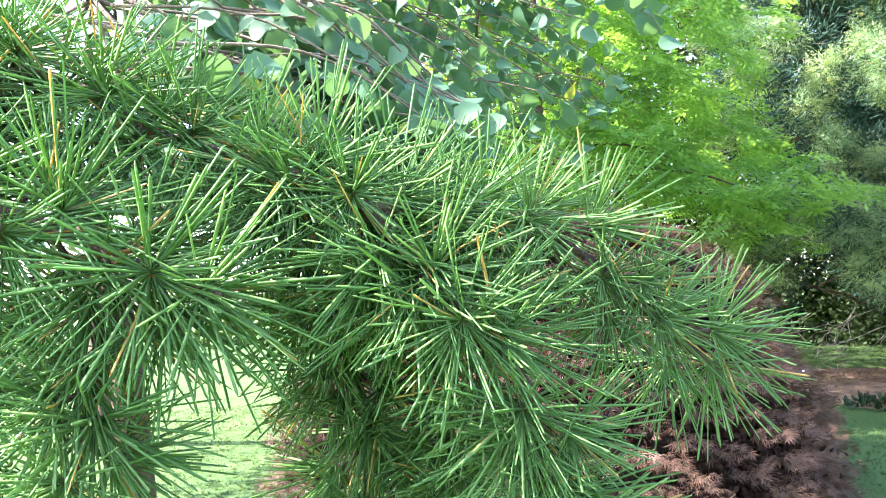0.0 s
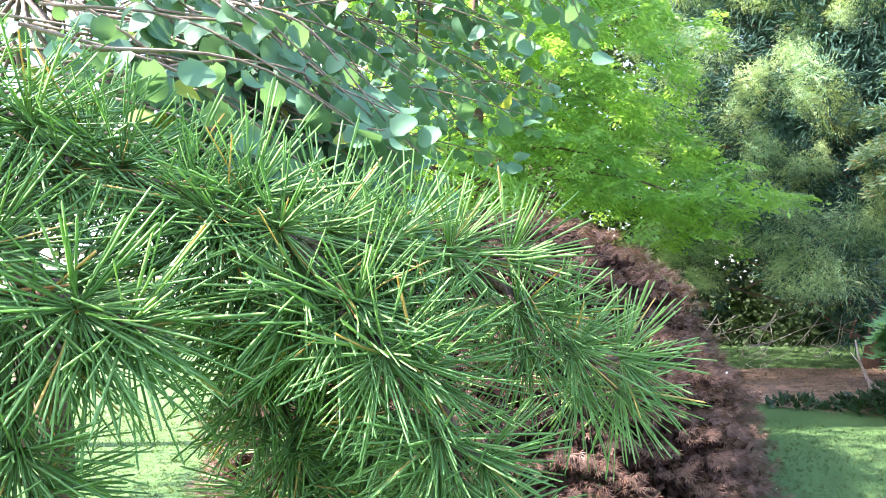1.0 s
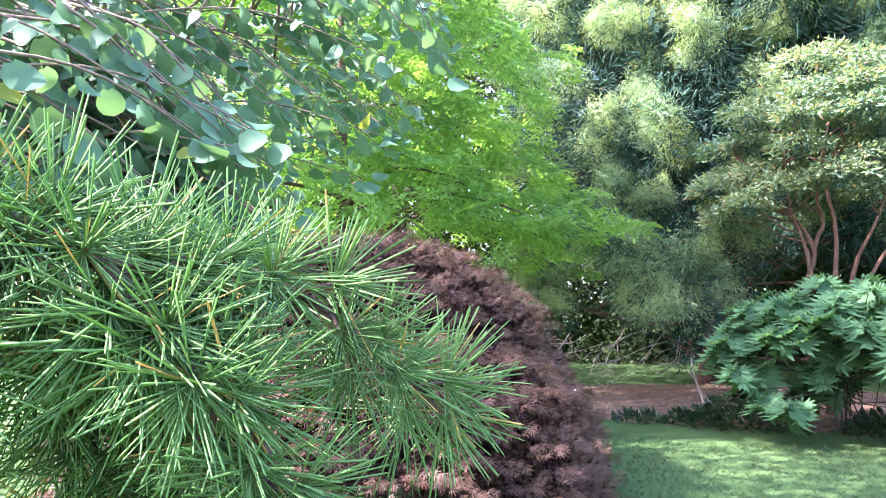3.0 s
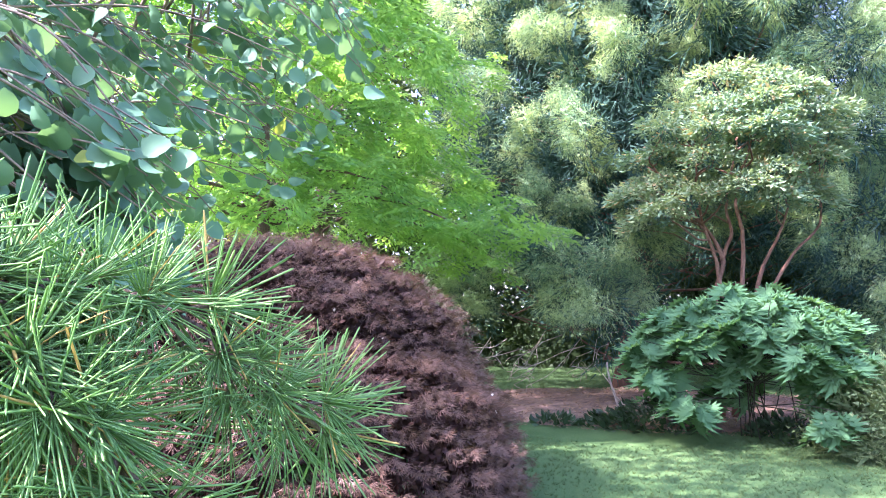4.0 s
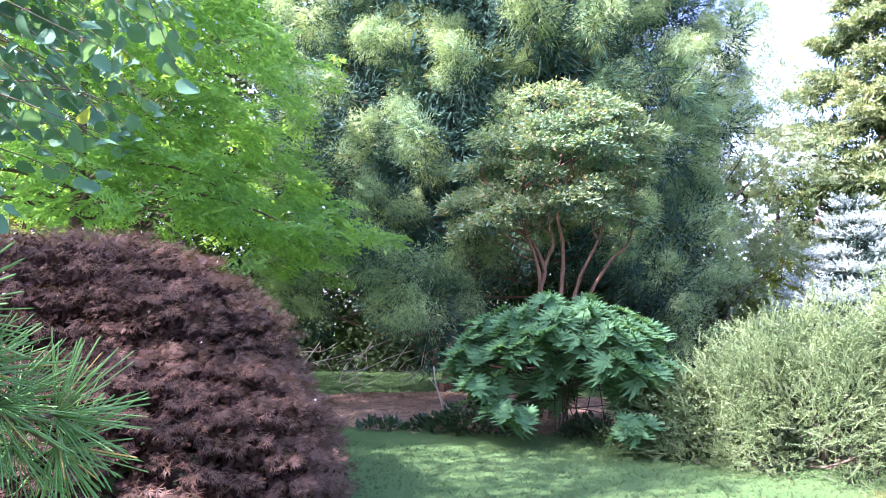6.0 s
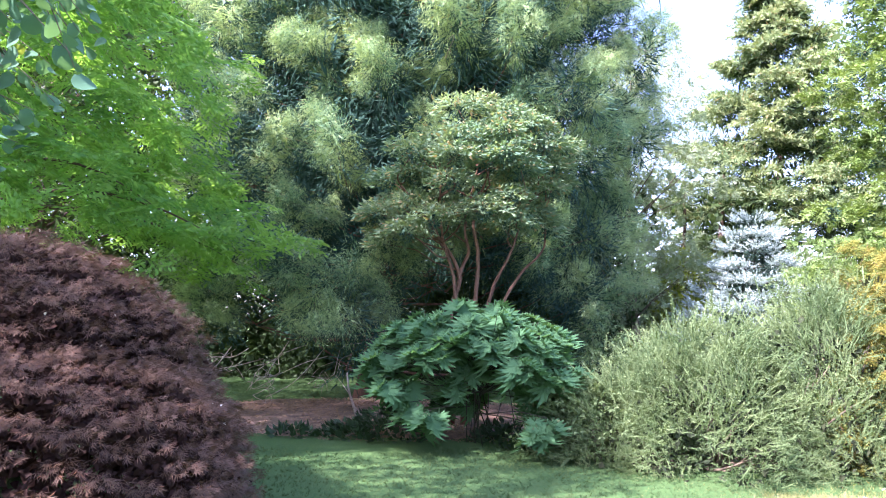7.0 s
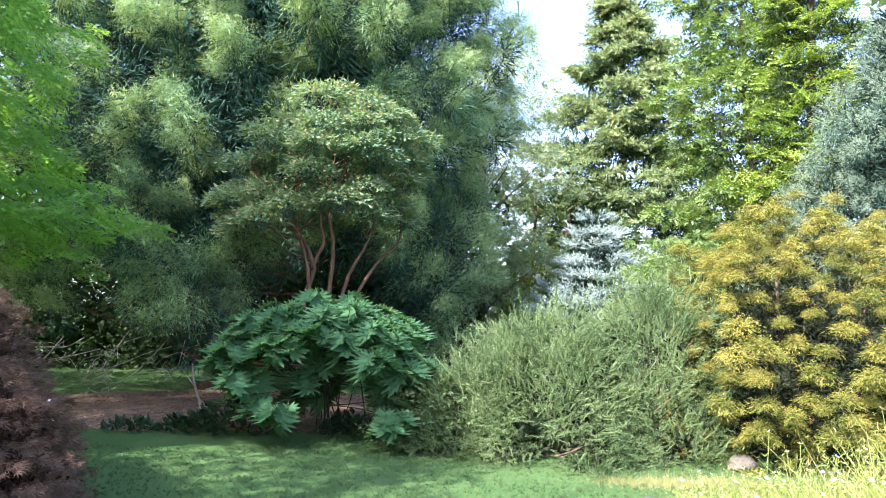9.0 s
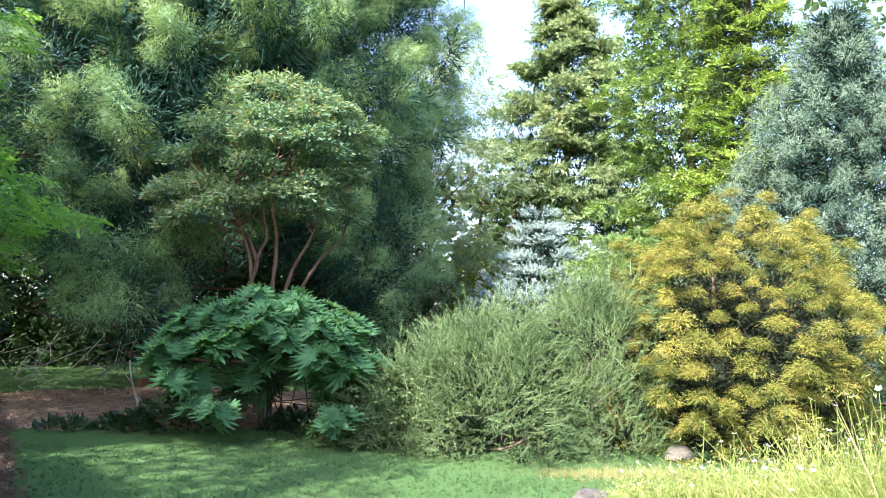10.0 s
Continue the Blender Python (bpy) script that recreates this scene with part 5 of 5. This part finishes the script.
# ---- weeping pine close to the camera ----
def needle_whorl(rng, count, reach, width):
    """Stiff needles that radiate from one bud, each a slim three-sided blade with a blunt tip."""
    pcs = []
    for k in range(count):
        th = math.acos(1 - rng.uniform(0.02, 0.92))
        ph = k * 2.399963 + rng.uniform(-0.3, 0.3)
        d = np.array([math.sin(th) * math.cos(ph), math.sin(th) * math.sin(ph), math.cos(th)])
        ln = reach * rng.uniform(0.72, 1.05)
        side = unit(np.cross(d, unit(rng.normal(size=3))))
        up = np.cross(side, d)
        sag = up * rng.normal(0, 0.035) * ln
        w = width * rng.uniform(0.8, 1.15) / 2
        rows = []
        for s, k2 in ((0.02, 0.75), (0.4, 1.0), (0.97, 0.85), (1.0, 0.3)):
            c = d * ln * s + sag * s * s * 4 * 0.5
            rows += [c + side * w * k2, c - side * w * k2, c + up * w * 1.0 * k2]
        F = []
        for i in range(3):
            for j in range(3):
                p, q = i * 3 + j, i * 3 + (j + 1) % 3
                F += [(p, q, q + 3), (p, q + 3, p + 3)]
        F.append((9, 10, 11))
        pcs.append((np.array(rows), np.array(F)))
    return join(*pcs)


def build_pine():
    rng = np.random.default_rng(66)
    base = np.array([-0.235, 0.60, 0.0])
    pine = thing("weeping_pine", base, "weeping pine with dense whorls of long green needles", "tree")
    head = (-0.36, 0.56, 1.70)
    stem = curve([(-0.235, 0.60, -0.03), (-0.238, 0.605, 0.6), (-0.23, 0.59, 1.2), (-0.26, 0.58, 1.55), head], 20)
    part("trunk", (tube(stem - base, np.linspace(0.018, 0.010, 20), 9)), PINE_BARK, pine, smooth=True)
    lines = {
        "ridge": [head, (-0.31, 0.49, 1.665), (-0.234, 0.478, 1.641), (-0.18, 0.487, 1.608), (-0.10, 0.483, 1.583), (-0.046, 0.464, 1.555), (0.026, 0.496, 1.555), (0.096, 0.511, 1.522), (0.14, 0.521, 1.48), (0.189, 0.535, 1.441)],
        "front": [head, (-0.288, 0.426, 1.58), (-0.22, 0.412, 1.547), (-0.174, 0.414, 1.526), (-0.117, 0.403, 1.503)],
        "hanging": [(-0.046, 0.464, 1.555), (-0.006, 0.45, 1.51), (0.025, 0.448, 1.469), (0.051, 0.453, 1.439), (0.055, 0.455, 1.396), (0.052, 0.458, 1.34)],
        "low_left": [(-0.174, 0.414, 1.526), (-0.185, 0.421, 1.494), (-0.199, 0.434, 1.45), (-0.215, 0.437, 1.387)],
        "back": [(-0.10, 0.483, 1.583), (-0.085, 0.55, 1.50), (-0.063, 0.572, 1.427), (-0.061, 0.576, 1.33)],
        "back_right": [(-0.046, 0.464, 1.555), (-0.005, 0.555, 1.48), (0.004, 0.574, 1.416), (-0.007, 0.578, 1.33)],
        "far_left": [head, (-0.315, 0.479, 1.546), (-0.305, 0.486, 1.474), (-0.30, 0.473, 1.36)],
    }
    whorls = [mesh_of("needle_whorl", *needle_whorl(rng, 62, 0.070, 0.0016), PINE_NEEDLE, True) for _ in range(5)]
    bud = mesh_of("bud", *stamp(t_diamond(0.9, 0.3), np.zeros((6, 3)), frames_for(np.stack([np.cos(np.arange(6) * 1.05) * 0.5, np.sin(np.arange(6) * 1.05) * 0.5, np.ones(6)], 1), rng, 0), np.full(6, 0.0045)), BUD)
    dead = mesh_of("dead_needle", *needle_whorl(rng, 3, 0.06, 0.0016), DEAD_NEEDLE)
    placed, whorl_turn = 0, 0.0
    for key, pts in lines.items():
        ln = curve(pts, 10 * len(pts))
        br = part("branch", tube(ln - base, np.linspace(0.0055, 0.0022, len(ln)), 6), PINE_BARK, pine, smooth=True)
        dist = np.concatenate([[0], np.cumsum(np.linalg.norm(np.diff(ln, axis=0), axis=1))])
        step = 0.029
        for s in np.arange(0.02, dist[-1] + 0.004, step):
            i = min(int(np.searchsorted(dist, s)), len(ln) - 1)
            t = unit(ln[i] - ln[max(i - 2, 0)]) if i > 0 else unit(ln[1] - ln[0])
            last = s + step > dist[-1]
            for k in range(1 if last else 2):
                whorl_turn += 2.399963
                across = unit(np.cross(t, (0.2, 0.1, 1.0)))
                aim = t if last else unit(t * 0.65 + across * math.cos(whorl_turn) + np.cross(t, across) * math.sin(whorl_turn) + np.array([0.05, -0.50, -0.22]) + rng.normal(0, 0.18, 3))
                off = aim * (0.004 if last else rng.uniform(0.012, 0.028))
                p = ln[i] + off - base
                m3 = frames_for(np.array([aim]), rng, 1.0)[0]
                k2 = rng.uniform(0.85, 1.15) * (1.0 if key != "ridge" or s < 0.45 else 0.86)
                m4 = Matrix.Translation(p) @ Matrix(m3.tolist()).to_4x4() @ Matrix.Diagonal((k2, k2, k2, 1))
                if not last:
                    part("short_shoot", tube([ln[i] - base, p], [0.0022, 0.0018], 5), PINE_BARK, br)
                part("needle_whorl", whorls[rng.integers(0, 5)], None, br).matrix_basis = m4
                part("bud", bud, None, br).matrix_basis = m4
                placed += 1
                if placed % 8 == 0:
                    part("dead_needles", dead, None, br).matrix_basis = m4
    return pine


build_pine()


# ---- small plants, stones, flowers ----
def build_small():
    rng = np.random.default_rng(67)
    # forked dry stick in the bed
    stick = thing("dry_stick", (6.06, 9.13, 0.03), "pale dry forked stick standing in the mulch bed", "stick")
    pcs = [tube(curve([(0.05, 0, 0), (-0.02, 0, 0.25), (-0.10, 0.02, 0.5), (-0.14, 0.02, 0.75)], 8), np.linspace(0.022, 0.010, 8), 6),
           tube(curve([(0.22, -0.05, 0.0), (0.10, 0, 0.16), (-0.02, 0, 0.27)], 6), np.linspace(0.012, 0.014, 6), 6),
           tube(curve([(-0.08, 0.0, 0.42), (-0.2, 0.05, 0.6)], 4), np.linspace(0.010, 0.004, 4), 5)]
    part("wood", join(*pcs), DEAD_WOOD, stick, smooth=True)
    # low dark ground cover along the edge of the bed
    for x, y, w, h, nm in ((6.0, 8.25, 0.66, 0.36, 560), (5.55, 8.55, 0.35, 0.16, 200), (6.95, 7.0, 0.42, 0.26, 240), (7.55, 6.75, 0.36, 0.22, 200), (7.3, 6.5, 0.3, 0.16, 150), (5.0, 9.0, 0.3, 0.1, 120)):
        g = thing("ground_cover", (x, y, 0.0), "low dark green leafy ground cover at the bed edge", "ground cover", "ground cover along the bed")
        a, q = rng.uniform(0, 2 * np.pi, nm), np.sqrt(rng.uniform(0, 1, nm))
        p = np.stack([w * q * np.cos(a), w * q * np.sin(a), h * (1 - q ** 2) * rng.uniform(0.3, 1, nm) + 0.03], 1)
        part("leaves", stamp_mix(DIAMOND, p, frames_for(np.stack([np.cos(a), np.sin(a), rng.uniform(0, 1, nm)], 1) + rng.normal(0, 0.4, (nm, 3)), rng, 0.3), rng.uniform(0.07, 0.15, nm), rng), DARK_LEAF, g)
    # stones
    for x, y, s, lab in ((6.12, 2.62, (0.20, 0.13, 0.085), "low dark grey stone at the lawn edge"), (8.55, 2.72, (0.20, 0.15, 0.11), "pale weathered stone below the golden cypress")):
        bm = bmesh.new()
        bmesh.ops.create_icosphere(bm, subdivisions=4, radius=1.0)
        for v in bm.verts:
            k = 1 + 0.22 * noise.noise(v.co * 1.3 + Vector((x, y, 0))) + 0.06 * noise.noise(v.co * 5)
            v.co = Vector((v.co.x * s[0] * k, v.co.y * s[1] * k, max(v.co.z, -0.5) * s[2] * k))
        me = bpy.data.meshes.new("stone")
        bm.to_mesh(me)
        bm.free()
        me.materials.append(PALE_STONE if lab.startswith("pale") else STONE)
        me.polygons.foreach_set("use_smooth", np.ones(len(me.polygons), dtype=bool))
        ob = new("stone", me)
        ob.location = (x, y, s[2] * 0.32)
        tagged(ob, lab, "stone")
    # flowering meadow plants
    blades = [t_tuft(rng, 8, 26, 0.0052, 0.14) for _ in range(5)]
    n = 3900
    u, v = rng.uniform(0, 1, n), rng.normal(0, 0.42, n)
    x, y = 4.7 + 0.65 * u + v * 0.45, 0.05 + 1.95 * u ** 1.2 + v * 0.28
    hgt = (1.52 - 1.02 * u) * rng.uniform(0.45, 1.0, n) ** 1.2
    hgt *= np.where(rng.uniform(size=n) < 0.05, 1.25, 0.92)
    d = np.stack([rng.normal(0.05, 0.3, n), rng.normal(-0.05, 0.3, n), np.ones(n)], 1)
    pos = np.stack([x, y, np.full(n, -0.01)], 1)
    mead = new("meadow_grass", mesh_of("meadow_grass", *stamp_mix(blades, pos, frames_for(d, rng, 1.0, (1, 0.2, 0)), hgt, rng), MEADOW))
    tagged(mead, "tall yellow-green meadow stems and grass", "tall grass", kind="stuff")
    lv = 36000
    i = rng.integers(0, n, lv)
    p = pos[i] + unit(d[i]) * (hgt[i] * rng.uniform(0.2, 0.92, lv))[:, None] + rng.normal(0, 0.05, (lv, 3))
    p[:, 2] = np.maximum(p[:, 2], 0.02)
    ml = new("meadow_leaves", mesh_of("meadow_leaves", *stamp_mix(NARROW, p, frames_for(sphere_dirs(rng, lv) + np.array([0, 0, 0.5]), rng, 0.5), rng.uniform(0.022, 0.055, lv), rng), MEADOW))
    tagged(ml, "narrow bright leaves of the meadow flowers", "foliage", kind="stuff")
    flower_t = join(*[stamp(t_diamond(0.75, 0.1), np.zeros((5, 3)), frames_for(np.stack([np.cos(np.arange(5) * 1.257), np.sin(np.arange(5) * 1.257), np.full(5, 0.35)], 1), rng, 0), np.ones(5))])
    white, blue = mesh_of("petals", *flower_t, PETAL), mesh_of("petals", *flower_t, BLUE_PETAL)
    for k in range(120):
        j = rng.integers(0, n)
        b = k % 6 == 5
        f = thing("flower", pos[j], "small blue flower on a thin stem" if b else "small white flower on a thin stem", "flower", "blue meadow flowers" if b else "white meadow flowers")
        top = unit(d[j] * np.array([0.6, 0.6, 1])) * hgt[j] * 1.02
        part("stem", tube(crooked((0, 0, 0), top, rng, 0.05, 0, 5), np.linspace(0.003, 0.0018, 5), 4), MEADOW, f)
        s = rng.uniform(0.014, 0.025)
        part("petals", blue if b else white, None, f).matrix_basis = Matrix.Translation(top) @ Matrix.Rotation(rng.uniform(0, 6), 4, "Z") @ Matrix.Rotation(rng.uniform(-0.9, 0.9), 4, "X") @ Matrix.Diagonal((s, s, s, 1))
    straw = [t_tuft(rng, 6, 30, 0.05, 0.14, simple=True) for _ in range(5)]
    # dry grass fringe under the bushes; wider short yellow blades paint sunlit lawn
    m = 6500
    a = rng.uniform(0.1, 1, m) ** 0.7
    wide = np.where(np.arange(m) < 1200, 0.12, 0.55)
    P = np.stack([6.55 + 1.35 * a, 3.75 - 1.4 * a, np.zeros(m)], 1) + np.stack([rng.normal(0, 1, m) * wide - wide * 0.9, rng.normal(0, 1, m) * wide - wide * 0.5, np.zeros(m)], 1)
    fr = new("dry_sunlit_grass", mesh_of("dry_sunlit_grass", *stamp_mix(straw, P, frames_for(np.stack([rng.normal(0, 0.5, m), rng.normal(0, 0.5, m), np.ones(m)], 1), rng, 1.0, (1, 0.2, 0)), np.where(np.arange(m) < 1200, rng.uniform(0.04, 0.12, m), rng.uniform(0.02, 0.05, m)), rng), DRY_SUNLIT_GRASS))
    tagged(fr, "dry straw-coloured grass fringe below the bushes, with short yellow blades as sunlit lawn", "dry grass", kind="stuff")


build_small()


# ---- woods that close the garden ----
def build_woods():
    rng = np.random.default_rng(71)
    P, Q, W = [], [], []
    for k in range(1020):
        if k < 460:
            az, r = rng.uniform(4, 52), rng.uniform(20.5, 24)
            z = rng.uniform(0.0, 1) ** 0.9 * (13.0 if 12 < az < 45 else 9.0 if az < 44 else 5.5)
            Q.append(polar(az, r, z) + sphere_dirs(rng, 120) * rng.uniform(0.3, 1.5, (120, 1)) * np.array([1, 1, 0.75]))
            if k < 230:
                W.append(polar(az, r - 0.8, rng.uniform(0, 3.4)) + sphere_dirs(rng, 300) * rng.uniform(0.2, 1.2, (300, 1)) * np.array([1, 1, 0.6]))
            continue
        az, r = rng.uniform(-180, 180), rng.uniform(24, 33)
        top = 6.0 + 2.0 * math.sin(az * 0.11) + 1.2 * math.sin(az * 0.37 + 1)
        if 50 < az < 57:
            top = 3.3
        elif 66 <= az < 105:
            top = 13.0
        elif 57 <= az < 66:
            top = 10.5
        if -40 < az < 8:
            top = 3.8 + 0.8 * math.sin(az * 0.5)
        z = rng.uniform(0.0, 1) ** 0.9 * top
        P.append(polar(az, r, z) + sphere_dirs(rng, 90) * rng.uniform(0.5, 1.7, (90, 1)) * np.array([1, 1, 0.75]))
    for pts, name, label, m, lo, hi in ((P, "woods", "dark green woods that close the garden", WOODS, 0.22, 0.42), (Q, "hedge", "deep dark green hedge behind the far lawn", HEDGE, 0.18, 0.34), (W, "undergrowth", "dark fine-leaved undergrowth below the far trees", HEDGE, 0.08, 0.16)):
        pts = np.concatenate(pts)
        pts[:, 2] = np.maximum(pts[:, 2], 0.1)
        w = new(name, mesh_of(name, *stamp_mix([t_flat(0.5), t_flat(0.65)], pts, frames_for(sphere_dirs(rng, len(pts)), rng), rng.uniform(lo, hi, len(pts)), rng), m))
        tagged(w, label, name, kind="stuff")
    for a in rng.uniform(-180, 180, 60):
        t = new("woods_trunk", mesh_of("woods_trunk", *tube(crooked(polar(a, 27, -0.1), polar(a + rng.normal(0, 1), 27, rng.uniform(5, 8)), rng, 0.03, 0, 6), np.linspace(0.14, 0.04, 6), 6), BROWN_BARK, True))
        tagged(t, "dark trunk in the far woods", "trunk", "trunks in the woods")


build_woods()
